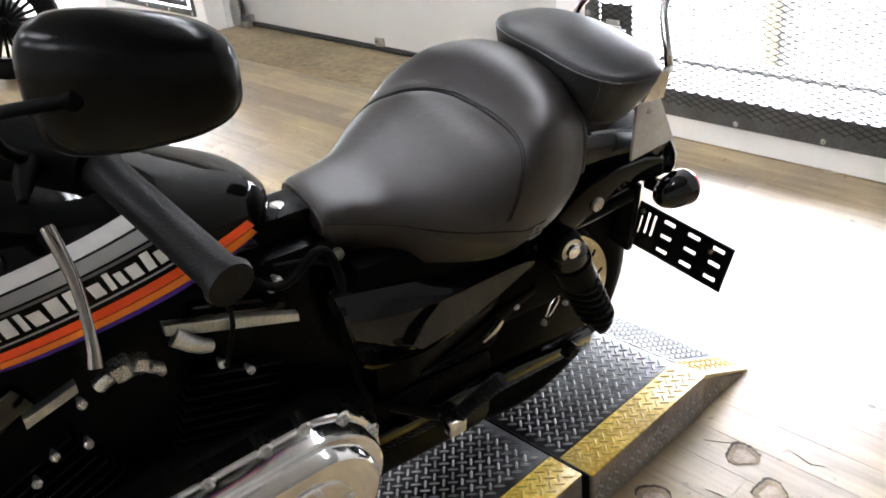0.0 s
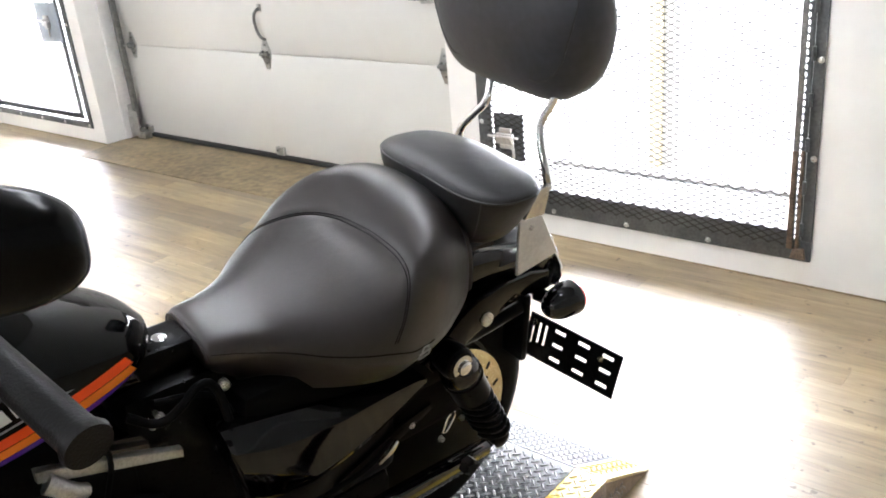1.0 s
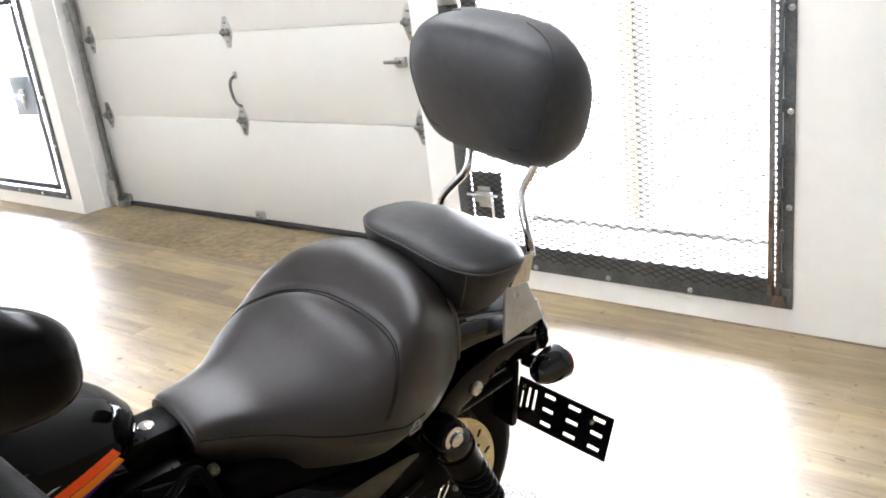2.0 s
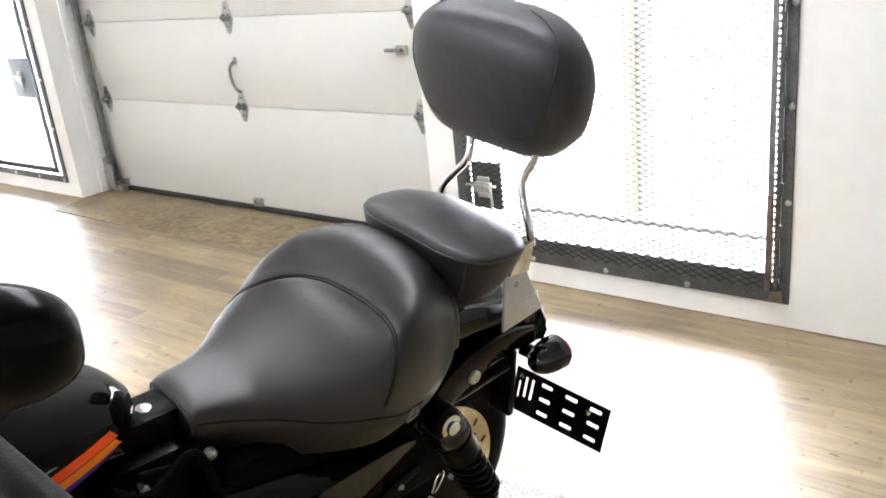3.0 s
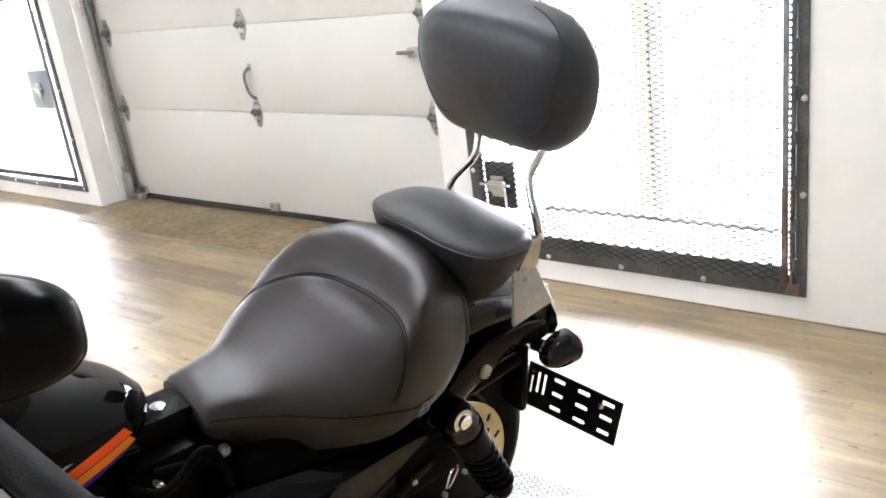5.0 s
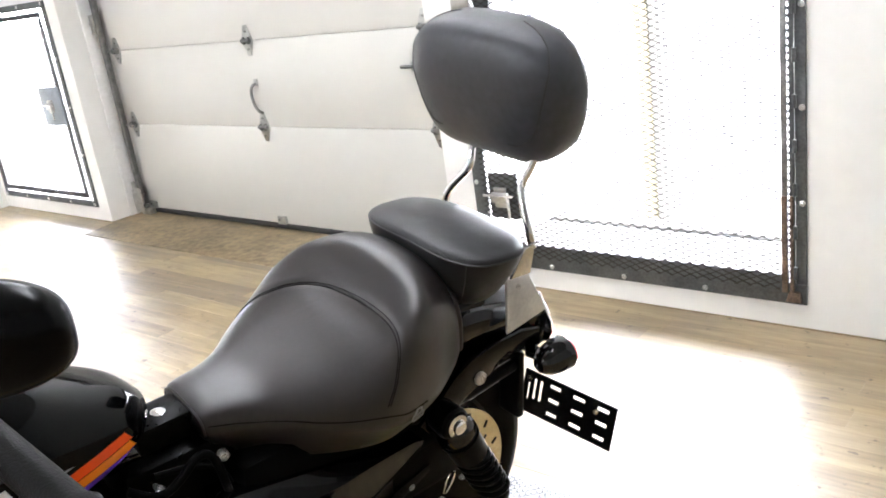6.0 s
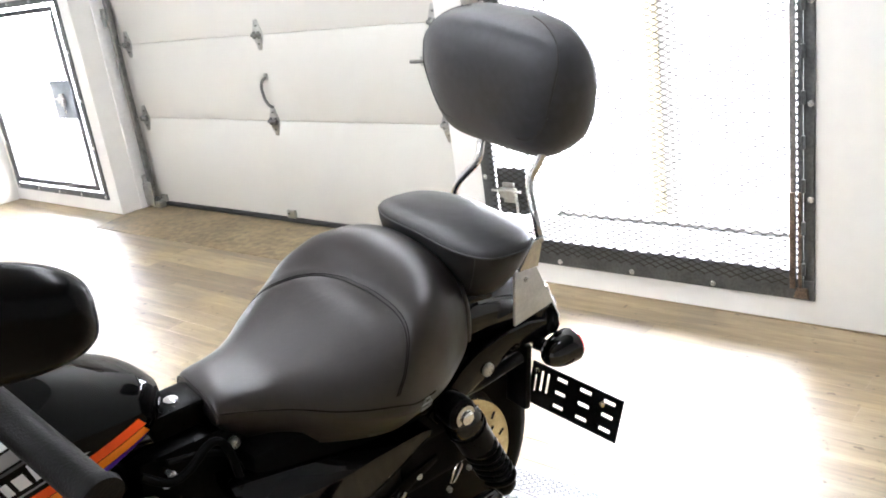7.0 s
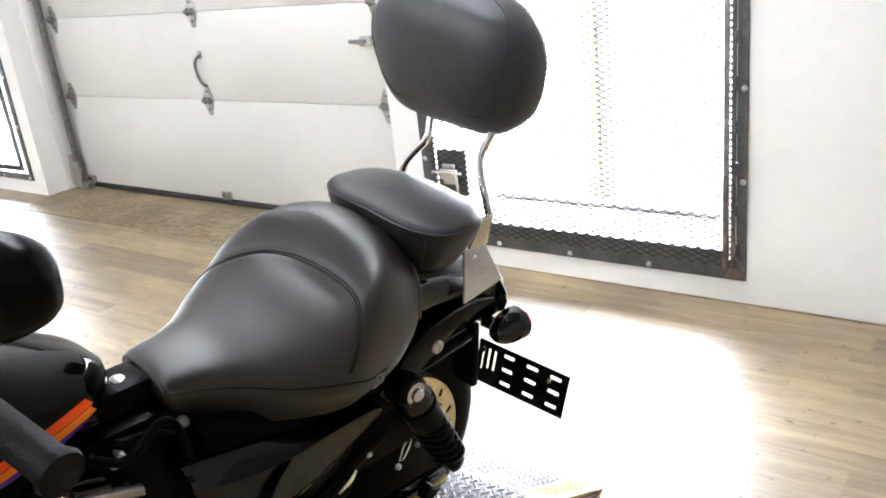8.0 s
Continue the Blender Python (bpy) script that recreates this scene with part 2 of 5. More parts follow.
RAILM = mat("weathered_grey_rail", (0.24, 0.23, 0.215), 0.8, 0, 0.15, 6, 0.2, 30)
OUTC = mat("outdoor_concrete", (0.24, 0.232, 0.22), 0.8, 0, 0.1, 2, 0.2, 30)
POSTM = mat("weathered_yellow_paint", (0.34, 0.29, 0.17), 0.7, 0, 0.12, 5)
WHITEM = mat("white_trim_paint", (0.8, 0.79, 0.77), 0.5, 0, 0.04, 4)
TUBE = glow("assumed_tube_glow", (1.0, 0.99, 0.97), 18.0)
SKYGLOW = glow("distance_glow", (1.0, 0.99, 0.985), 15.5)
PLATEM = mat("satin_silver_plate", (0.80, 0.79, 0.77), 0.42, 0.35, 0.06, 18)

# ---- building helpers ----


def mesh_of(name, bm, material, smooth=40):
    me = bpy.data.meshes.new(name)
    bmesh.ops.recalc_face_normals(bm, faces=bm.faces[:])
    bm.to_mesh(me)
    bm.free()
    me.materials.append(material)
    if smooth:
        me.shade_smooth()
        me.set_sharp_from_angle(angle=radians(smooth))
    return me


def part(name, bm, material, parent=None, label="", smooth=40, at=None):
    ob = new(name, mesh_of(name, bm, material, smooth))
    if parent:
        ob.parent = parent
    if at is not None:
        ob.matrix_basis = at
    if label:
        tagged(ob, label)
    return ob


def thing(name, label, category, m=None, group="", kind=""):
    ob = new(name)
    ob.empty_display_size = 0.1
    if m is not None:
        ob.matrix_world = m
    return tagged(ob, label, category, group, kind)


def box(x0, x1, y0, y1, z0, z1, bevel=0.0, seg=2, bm=None):
    bm = bm or bmesh.new()
    r = bmesh.ops.create_cube(bm, size=1.0, matrix=Matrix.Translation(((x0 + x1) / 2, (y0 + y1) / 2, (z0 + z1) / 2)) @ Matrix.Diagonal((abs(x1 - x0), abs(y1 - y0), abs(z1 - z0), 1)))
    if bevel:
        es = list({e for v in r["verts"] for e in v.link_edges})
        bmesh.ops.bevel(bm, geom=es, offset=bevel, segments=seg, affect="EDGES", profile=0.5)
    return bm


def loft(rings, close=True, cap=True, bm=None):
    """Skin over rings of equal length; close joins each ring's ends."""
    bm = bm or bmesh.new()
    rows = [[bm.verts.new(p) for p in r] for r in rings]
    n = len(rows[0])
    for a, b in zip(rows, rows[1:]):
        for i in range(n if close else n - 1):
            j = (i + 1) % n
            bm.faces.new((a[i], a[j], b[j], b[i]))
    if cap:
        for r in (rows[0], rows[-1]):
            bm.faces.new(r)
    return bm


def tube(points, radius, n=12, cap=True, bm=None, smooth=0):
    """A round bar along points; radius is one number or one for each point."""
    rad = list(radius) if isinstance(radius, (list, tuple)) else [radius] * len(points)
    pts = [(Vector(p), r) for p, r in zip(points, rad)]
    for _ in range(smooth):
        out = [pts[0]]
        for (a, ra), (b, rb) in zip(pts, pts[1:]):
            out += [(a.lerp(b, 0.25), ra * 0.75 + rb * 0.25), (a.lerp(b, 0.75), ra * 0.25 + rb * 0.75)]
        pts = out + [pts[-1]]
    pts, rad = [p for p, _ in pts], [r for _, r in pts]
    rings, up = [], None
    for i, p in enumerate(pts):
        d = (pts[min(i + 1, len(pts) - 1)] - pts[max(i - 1, 0)]).normalized()
        if up is None:
            up = d.orthogonal().normalized()
        up = (up - d * up.dot(d)).normalized()
        side = d.cross(up)
        rings.append([p + (up * math.cos(a) + side * math.sin(a)) * rad[i] for a in (2 * math.pi * k / n for k in range(n))])
    return loft(rings, True, cap, bm)


def lathe(profile, axis_point, axis, n=32, bm=None):
    """Turn (along, radius) pairs round an axis."""
    d = Vector(axis).normalized()
    up = d.orthogonal().normalized()
    side = d.cross(up)
    o = Vector(axis_point)
    rings = [[o + d * h + (up * math.cos(a) + side * math.sin(a)) * max(r, 0.0004) for a in (2 * math.pi * k / n for k in range(n))] for h, r in profile]
    return loft(rings, True, True, bm)


def slab(outline, y0, y1, bevel=0.002, axis="Y", bm=None):
    """An outline (pairs) given thickness along an axis."""
    bm = bm or bmesh.new()
    def put(u, v, w):
        return {"Y": (u, w, v), "X": (w, u, v), "Z": (u, v, w)}[axis]
    vs = [bm.verts.new(put(u, v, y0)) for u, v in outline]
    f = bm.faces.new(vs)
    r = bmesh.ops.extrude_face_region(bm, geom=[f])
    off = Vector(put(0, 0, y1 - y0))
    new_v = [e for e in r["geom"] if isinstance(e, bmesh.types.BMVert)]
    bmesh.ops.translate(bm, verts=new_v, vec=off)
    if bevel:
        es = [e for e in bm.edges if (e.verts[0] in vs) == (e.verts[1] in vs)]
        bmesh.ops.bevel(bm, geom=es, offset=bevel, segments=2, affect="EDGES", profile=0.5)
    return bm


def lerp_table(table, x):
    """Smooth reading of (x, value) pairs, x rising."""
    if x <= table[0][0]:
        return table[0][1]
    for i in range(len(table) - 1):
        (x0, v0), (x1, v1) = table[i], table[i + 1]
        if x <= x1:
            m0 = (v1 - table[i - 1][1]) / (x1 - table[i - 1][0]) if i else (v1 - v0) / (x1 - x0)
            m1 = (table[i + 2][1] - v0) / (table[i + 2][0] - x0) if i + 2 < len(table) else (v1 - v0) / (x1 - x0)
            h = x1 - x0
            t = (x - x0) / h
            return (2 * t**3 - 3 * t**2 + 1) * v0 + (t**3 - 2 * t**2 + t) * h * m0 + (3 * t**2 - 2 * t**3) * v1 + (t**3 - t**2) * h * m1
    return table[-1][1]


# ---- the room ----
XL, XR, YB, HC = -4.78, 5.2, -7.5, 3.4
GX0, GX1, GH, GY = -3.21, -0.16, 2.45, 0.264


def wall_piece(name, spans, label, material=None):
    w = thing(name, label, "wall", kind="structure")
    bm = bmesh.new()
    for s in spans:
        box(*s, bm=bm)
    part("wall_face", bm, material or WALL, w, smooth=0)
    return w


GATES = ((-4.72, -3.335, 0.10, 1.49), (0.0, 1.408, 0.095, 1.49))
north = []
for z0, z1, cuts in ((0.0, 0.145, ((GX0, GX1),)), (0.145, 1.45, ((-4.68, -3.375), (GX0, GX1), (0.06, 1.368))), (1.45, GH, ((GX0, GX1),)), (GH, HC, ())):
    x = XL
    for a, b in (*cuts, (XR, XR)):
        # the bay of the far gate is a thin wall, the rest is deep
        if x == XL:
            north.append((XL, min(a, -3.375), 0.0, 0.12, z0, z1))
            x = -3.375
        if a > x:
            north.append((x, a, 0.0, 0.56, z0, z1))
        x = b
wall_piece("wall_north", north, "white painted wall round the garage door and mesh gates")
wall_piece("wall_west", [(XL - 0.2, XL, YB, 0.12, 0, HC)], "plain white painted side wall of the workshop")
# east and back walls are out of view, greyed to darken reflections
wall_piece("wall_east", [(XR, XR + 0.2, YB, 0.56, 0, HC)], "plain unseen far side wall, greyed to limit bounced light", SIDEW)
wall_piece("wall_south", [(XL - 0.2, XR + 0.2, YB - 0.2, YB, 0, HC)], "plain unseen back wall, greyed to limit bounced light", SIDEW)
# ceiling is out of view; its grey keeps fill and reflections down
ceiling = tagged(part("ceiling", box(XL - 0.2, XR + 0.2, YB - 0.2, 0.76, HC, HC + 0.15), CEIL, smooth=0), "plain unseen workshop ceiling, greyed to limit bounced light", "ceiling", kind="structure")

ground = tagged(part("ground", box(-190, 190, 0.06, 90, -0.16, -0.06), OUTC, smooth=0), "sunlit pale concrete yard outside the gates", "ground", kind="structure")
# glowing sheet added in place of the bright outdoors; it also lights the room
backdrop = tagged(part("backdrop", box(-180, 180, 40, 40.2, -0.2, 42), SKYGLOW, smooth=0), "glowing white sheet for the overexposed distance, also lighting the room", "backdrop", kind="structure")

# Assumed, unseen fill lights over the bikes: long tubes in open fittings.


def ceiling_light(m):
    t = thing("ceiling_light", "assumed long ceiling light with two bare tubes, out of view, added as fill", "ceiling light", m, "workshop ceiling lights")
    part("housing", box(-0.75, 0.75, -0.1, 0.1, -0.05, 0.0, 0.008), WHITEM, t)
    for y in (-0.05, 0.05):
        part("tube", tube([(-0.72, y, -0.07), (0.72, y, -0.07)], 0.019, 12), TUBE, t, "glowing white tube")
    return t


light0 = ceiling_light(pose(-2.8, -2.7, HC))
# positions chosen for room brightness and highlights on the seat and pad
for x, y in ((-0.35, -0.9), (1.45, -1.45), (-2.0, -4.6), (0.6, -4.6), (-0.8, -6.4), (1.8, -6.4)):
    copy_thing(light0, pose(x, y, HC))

# ---- garage door ----
garage = thing("garage_door", "closed white sectional garage door with steel hinges", "garage door", kind="structure")
SEAMS = (0.035, 0.624, 1.114, 1.604, 2.094, GH + 0.06)
for a, b in zip(SEAMS, SEAMS[1:]):
    part("door_section", box(GX0 + 0.003, GX1 - 0.003, GY, GY + 0.034, a + 0.0012, b - 0.0012, 0.003), DOORW, garage)
part("backing_sheet", box(GX0 + 0.001, GX1 - 0.001, GY + 0.0345, GY + 0.036, 0.002, GH + 0.06), DOORW, garage)
part("bottom_seal", box(GX0 + 0.003, GX1 - 0.003, GY - 0.012, GY + 0.033, 0.005, 0.034, 0.008), SEAL, garage, "black rubber bottom seal")
HX = (-3.066, -1.70, -0.387)


def hinge(x, z):
    h = part("hinge", slab([(x - 0.014, z - 0.085), (x + 0.014, z - 0.085), (x + 0.042, z - 0.012), (x + 0.042, z + 0.012), (x + 0.014, z + 0.085), (x - 0.014, z + 0.085), (x - 0.042, z + 0.012), (x - 0.042, z - 0.012)], GY - 0.005, GY, 0.001), STEEL, garage, "galvanised diamond hinge plate")
    bm = tube([(x - 0.036, GY - 0.016, z), (x + 0.036, GY - 0.016, z)], 0.011, 10)
    for k in (-1, 1):
        box(x + k * 0.02 - 0.005, x + k * 0.02 + 0.005, GY - 0.022, GY - 0.004, z - 0.02, z + 0.02, 0.002, bm=bm)
        for zz in (-0.05, 0.05):
            lathe([(0, 0.006), (0.004, 0.005), (0.005, 0.0)], (x + k * 0.004, GY - 0.005, z + zz), (0, -1, 0), 8, bm)
    part("barrel", bm, DSTEEL, h)


for z in SEAMS[1:5]:
    for x in HX:
        hinge(x, z)
for x in HX:
    b = part("bottom_bracket", box(x - 0.035, x + 0.035, GY - 0.02, GY, 0.036, 0.085, 0.003), STEEL, garage)
    part("bolt", tube([(x - 0.015, GY - 0.02, 0.065), (x - 0.015, GY - 0.028, 0.065)], 0.006, 8), DSTEEL, b)
lift = part("lift_handle", tube([(-1.70, GY - 0.004, 0.875), (-1.70, GY - 0.035, 0.865), (-1.715, GY - 0.04, 0.83), (-1.705, GY - 0.04, 0.76), (-1.69, GY - 0.03, 0.72), (-1.685, GY - 0.004, 0.705)], 0.0085, 10, smooth=2), DSTEEL, garage, "curved steel lift handle")
part("mount", box(-1.715, -1.685, GY - 0.008, GY, 0.86, 0.90, 0.003), STEEL, lift)
bolt_lock = part("slide_lock", box(-0.495, -0.43, GY - 0.022, GY, 0.912, 0.958, 0.004), STEEL, garage, "steel slide lock")
part("latch_bar", tube([(-0.55, GY - 0.03, 0.937), (-0.45, GY - 0.03, 0.937)], 0.009, 10), DSTEEL, bolt_lock)

for sx in (-1, 1):
    x = GX0 + 0.075 if sx < 0 else GX1 - 0.075
    tr = thing("door_track", "grey steel vertical track beside the garage door", "door track", kind="structure")
    bm = box(x - 0.014, x + 0.014, GY - 0.062, GY - 0.058, 0.14, GH, 0.001)
    box(x - 0.016, x - 0.012, GY - 0.062, GY - 0.012, 0.14, GH, 0.001, bm=bm)
    box(x + 0.012, x + 0.016, GY - 0.062, GY - 0.040, 0.14, GH, 0.001, bm=bm)
    part("rail", bm, DSTEEL, tr)
    for z in (0.17, 1.3):
        br = part("bracket", box(x + sx * 0.016, x + sx * 0.060, GY - 0.07, GY - 0.012, z - 0.06, z + 0.06, 0.003), STEEL, tr)
        part("bolt", tube([(x + sx * 0.045, GY - 0.07, z), (x + sx * 0.045, GY - 0.082, z)], 0.009, 8), BOLTM, br)
    for z in SEAMS[1:5]:
        end = HX[0] - 0.03 if sx < 0 else HX[2] + 0.03
        rs = part("roller_shaft", tube([(x, GY - 0.035, z), (end, GY - 0.024, z)], 0.007, 10), STEEL, tr, "steel roller shaft")
        part("roller_plate", box(min(end, end - sx * 0.035), max(end, end - sx * 0.035), GY - 0.03, GY - 0.006, z - 0.016, z + 0.016, 0.003), DSTEEL, rs)
    part("foot_plate", slab([(x - 0.05, 0.02), (x + 0.05, 0.02), (x + 0.062, 0.19), (x + 0.01, 0.20), (x - 0.05, 0.15)], GY - 0.085, GY - 0.079, 0.001), STEEL, tr, "galvanised corner plate")
    part("roller", lathe([(0, 0.0), (0, 0.02), (0.02, 0.02), (0.02, 0)], (x + sx * -0.03, GY - 0.05, 0.06), (1, 0, 0), 16), DSTEEL, tr)
    part("floor_block", box(x - sx * 0.05 - 0.05, x - sx * 0.05 + 0.05, GY - 0.075, GY - 0.02, 0.004, 0.05, 0.006), STEEL, tr)

# Jamb trim boards inside the opening.
for x in (GX0, GX1):
    s = 1 if x == GX0 else -1
    tagged(part("trim", box(x - 0.0, x + s * 0.012, 0.145, GY - 0.0, 0.0, GH, 0.003), WHITEM), "white painted jamb board of the garage opening", "trim", kind="structure")
apron = tagged(part("apron", slab([(GX0 + 0.0, GY + 0.05), (GX0 + 0.0, 0.0), (-3.19, -0.012), (-3.13, -0.253), (GX1 - 0.05, -0.232), (GX1, 0.0), (GX1, GY + 0.05)], -0.02, 0.004, 0.002, "Z"), APRON), "worn brown coated concrete apron before the garage door", "threshold", kind="structure")

# ---- mesh gates ----


def expanded_mesh(x0, x1, z0, z1, y, lwd=0.050, swd=0.0235, w=0.0036):
    """Expanded steel mesh: zigzag strands that meet at wide bonds."""
    verts, faces = [], []
    rows = int((z1 - z0) / (swd / 2))
    cols = int((x1 - x0) / (lwd / 2))
    def strand(a, b, ya, yb):
        d = (Vector(b) - Vector(a)).normalized()
        nrm = Vector((-d.y, d.x)) * w / 2
        k = len(verts)
        for p, yy in ((a, ya), (b, yb)):
            for s in (-1, 1):
                for o in (-0.0012, 0.0012):
                    verts.append((p[0] + s * nrm.x, yy + o, p[1] + s * nrm.y))
        faces.extend(((k, k + 1, k + 5, k + 4), (k + 2, k + 6, k + 7, k + 3), (k, k + 4, k + 6, k + 2), (k + 1, k + 3, k + 7, k + 5)))
    for r in range(rows):
        za, zb = z0 + r * swd / 2, z0 + (r + 1) * swd / 2
        for c in range(cols):
            xa, xb = x0 + c * lwd / 2, x0 + (c + 1) * lwd / 2
            if (r + c) % 2:
                za2, zb2 = zb, za
            else:
                za2, zb2 = za, zb
            strand((xa, za2), (xb, zb2), y, y + (0.002 if c % 2 else -0.002))
    # bonds
    for r in range(rows + 1):
        for c in range(cols + 1):
            if (r + c) % 2 == 0:
                x, z = x0 + c * lwd / 2, z0 + r * swd / 2
                k = len(verts)
                for dx in (-0.0062, 0.0062):
                    for dz in (-0.0030, 0.0030):
                        for o in (-0.0014, 0.0014):
                            verts.append((x + dx, y + o, z + dz))
                faces.extend(((k, k + 1, k + 5, k + 4), (k + 2, k + 6, k + 7, k + 3), (k, k + 4, k + 6, k + 2), (k + 1, k + 3, k + 7, k + 5)))
    me = bpy.data.meshes.new("expanded_mesh")
    me.from_pydata(verts, [], faces)
    me.materials.append(MESHM)
    return me


def gate(x0, x1, z0, z1, f, fl, fr, lock_x, lock_z, lock_mat, hinge_right, label):
    """A steel gate on the wall: bolted outer frame (f below and above, fl and fr at the sides), a leaf with mesh, hinge and lock."""
    g = thing("mesh_gate", label, "security gate", kind="structure")
    part("frame_bar", box(x0, x1, -0.012, 0.0, z0, z0 + f, 0.002), GATE, g)
    part("frame_bar", box(x0, x1, -0.012, 0.0, z1 - f, z1, 0.002), GATE, g)
    part("frame_bar", box(x0, x0 + fl, -0.012, 0.0, z0 + f, z1 - f, 0.002), GATE, g)
    part("frame_bar", box(x1 - fr, x1, -0.012, 0.0, z0 + f, z1 - f, 0.002), GATE, g)
    bolt_at, n = [], 5
    for i in range(n):
        bolt_at.append((x0 + 0.03 + (x1 - x0 - 0.06) * i / (n - 1), z0 + 0.018))
        bolt_at.append((x0 + 0.03 + (x1 - x0 - 0.06) * i / (n - 1), z1 - 0.018))
    for i in range(1, 4):
        for x in (x0 + 0.018, x1 - 0.012):
            bolt_at.append((x, z0 + 0.045 + (z1 - z0 - 0.09) * i / 4))
    for x, z in bolt_at:
        part("bolt", lathe([(0, 0.011), (0.003, 0.011), (0.006, 0.008), (0.008, 0.0)], (x, -0.012, z), (0, -1, 0), 12), BOLTM, g)
    gap = 0.0 if hinge_right else 0.020
    xa, xb = x0 + fl + gap, x1 - fr - (0.022 if hinge_right else gap)
    za, zb = (z0 + f - 0.02, z1 - f + 0.02) if hinge_right else (z0 + f + gap, z1 - f - gap)
    yl, side = -0.02, 0.02 if hinge_right else 0.042
    leaf = part("leaf_frame", box(xa, xb, yl - 0.004, yl + 0.006, za, za + (0.058 if hinge_right else 0.036), 0.002), GATE, g, "inner leaf of angle steel")
    part("leaf_bar", box(xa, xb, yl - 0.004, yl + 0.006, zb - (0.024 if hinge_right else 0.036), zb, 0.002), GATE, leaf)
    part("leaf_bar", box(xa, xa + side, yl - 0.004, yl + 0.006, za + 0.037, zb - 0.037, 0.002), GATE, leaf)
    part("leaf_bar", box(xb - side, xb, yl - 0.004, yl + 0.006, za + 0.037, zb - 0.037, 0.002), DSTEEL if hinge_right else GATE, leaf)
    me = new("expanded_mesh", expanded_mesh(xa + 0.006, xb - 0.012, za + 0.004, zb - 0.004, yl - 0.007))
    me.parent = leaf
    tagged(me, "diamond expanded steel mesh", kind="stuff")
    if hinge_right:
        xh = x1 - fr
        part("hinge_strip", box(xh - 0.016, xh + 0.001, -0.022, -0.0125, z0 + 0.03, z1 - 0.05, 0.003), GATE, g, "steel hinge strip")
        part("hinge_strip", box(xb - 0.018, xb + 0.001, -0.038, -0.0285, z0 + 0.05, z0 + 0.40, 0.003), RUST, g, "brown rusted hinge strip")
        part("hinge_strip", box(xh - 0.014, xh - 0.001, -0.030, -0.0225, z0 + 0.05, z0 + 0.40, 0.003), RUST, g, "brown rusted hinge strip")
        bm = bmesh.new()
        for i in range(56):
            z = z0 + 0.07 + 0.0235 * i
            if z < z1 - 0.09:
                box(xb - 0.002, xh - 0.012, -0.016, -0.013, z, z + 0.010, bm=bm)
        tagged(part("mesh_edge", bm, GATE, g), "cut ends of the mesh in the hinge gap", kind="stuff")
        for i in range(9):
            z = z0 + 0.10 + (z1 - z0 - 0.2) * i / 8
            for x in (xh + 0.004,):
                part("knuckle", lathe([(0, 0.0), (0, 0.007), (0.045, 0.007), (0.045, 0.0)], (x, -0.026, z), (0, 0, 1), 12), GATE, g)
        part("corner_lug", slab([(xh - 0.03, z0 + 0.012), (xh + 0.022, z0 + 0.012), (xh + 0.016, z0 + 0.05), (xh - 0.02, z0 + 0.05)], -0.03, -0.013, 0.003), RUST, g, "rusty bottom hinge lug")
    else:
        for z in (z0 + 0.2, z1 - 0.2):
            part("knuckle", lathe([(0, 0.0), (0, 0.010), (0.07, 0.010), (0.07, 0.0)], (x0 + fl + 0.012, -0.018, z), (0, 0, 1), 12), GATE, g)
    w, h = (0.075, 0.10) if hinge_right else (0.135, 0.128)
    yb = (yl - 0.0035, yl + 0.004) if hinge_right else (yl - 0.018, yl - 0.011)
    box_part = part("lock_plate", box(lock_x - w, lock_x + w, *yb, lock_z - h, lock_z + h, 0.002), lock_mat, g, "steel lock plate")
    y = yl - 0.02
    part("latch", box(lock_x - 0.045, lock_x + 0.04, y - 0.02, y, lock_z - 0.022, lock_z + 0.022, 0.004), STEEL, box_part, "galvanised latch")
    for k in (-1, 1):
        part("latch_ear", box(lock_x - 0.03, lock_x + 0.03, y - 0.012, y, lock_z + k * 0.034 - 0.01, lock_z + k * 0.034 + 0.01, 0.003), STEEL, box_part)
    part("latch_pin", tube([(lock_x - 0.08, y - 0.02, lock_z + 0.01), (lock_x + 0.07, y - 0.02, lock_z + 0.01)], 0.006, 8), BOLTM, box_part)
    part("latch_hook", tube([(lock_x + 0.02, y - 0.02, lock_z + 0.012), (lock_x + 0.05, y - 0.03, lock_z + 0.008), (lock_x + 0.054, y - 0.03, lock_z - 0.05), (lock_x + 0.052, y - 0.03, lock_z - 0.085)], 0.006, 8, smooth=1), BOLTM, box_part)
    return g


gate(*GATES[0], 0.045, 0.042, 0.042, -3.535, 0.81, LOCKM, False, "grey steel gate with expanded mesh and a blue-grey lock plate")
gate(*GATES[1], 0.075, 0.06, 0.036, 0.165, 0.415, GATE, True, "dark grey steel gate with expanded mesh and rusted hinge")
upper = thing("gate_latch", "second galvanised latch high on the dark mesh gate", "latch")
part("plate", box(0.015, 0.20, -0.024, -0.0125, 1.16, 1.30, 0.003), GATE, upper)
part("latch_body", box(0.03, 0.12, -0.05, -0.024, 1.2, 1.245, 0.004), STEEL, upper)
part("latch_hook", tube([(0.10, -0.05, 1.24), (0.14, -0.055, 1.235), (0.145, -0.055, 1.18)], 0.007, 8, smooth=1), BOLTM, upper)

# The outer window frame in the deep opening behind the dark gate.
window = thing("window_1", "darkened window sill and weathered rail in the opening behind the gate", "window", kind="structure")
# sill colour is darkened to hold down the daylight glare on it
part("sill", box(0.062, 1.366, 0.001, 0.453, 0.1455, 0.150, 0.001), SILLM, window, "grey sill, darkened to hold down its glare")
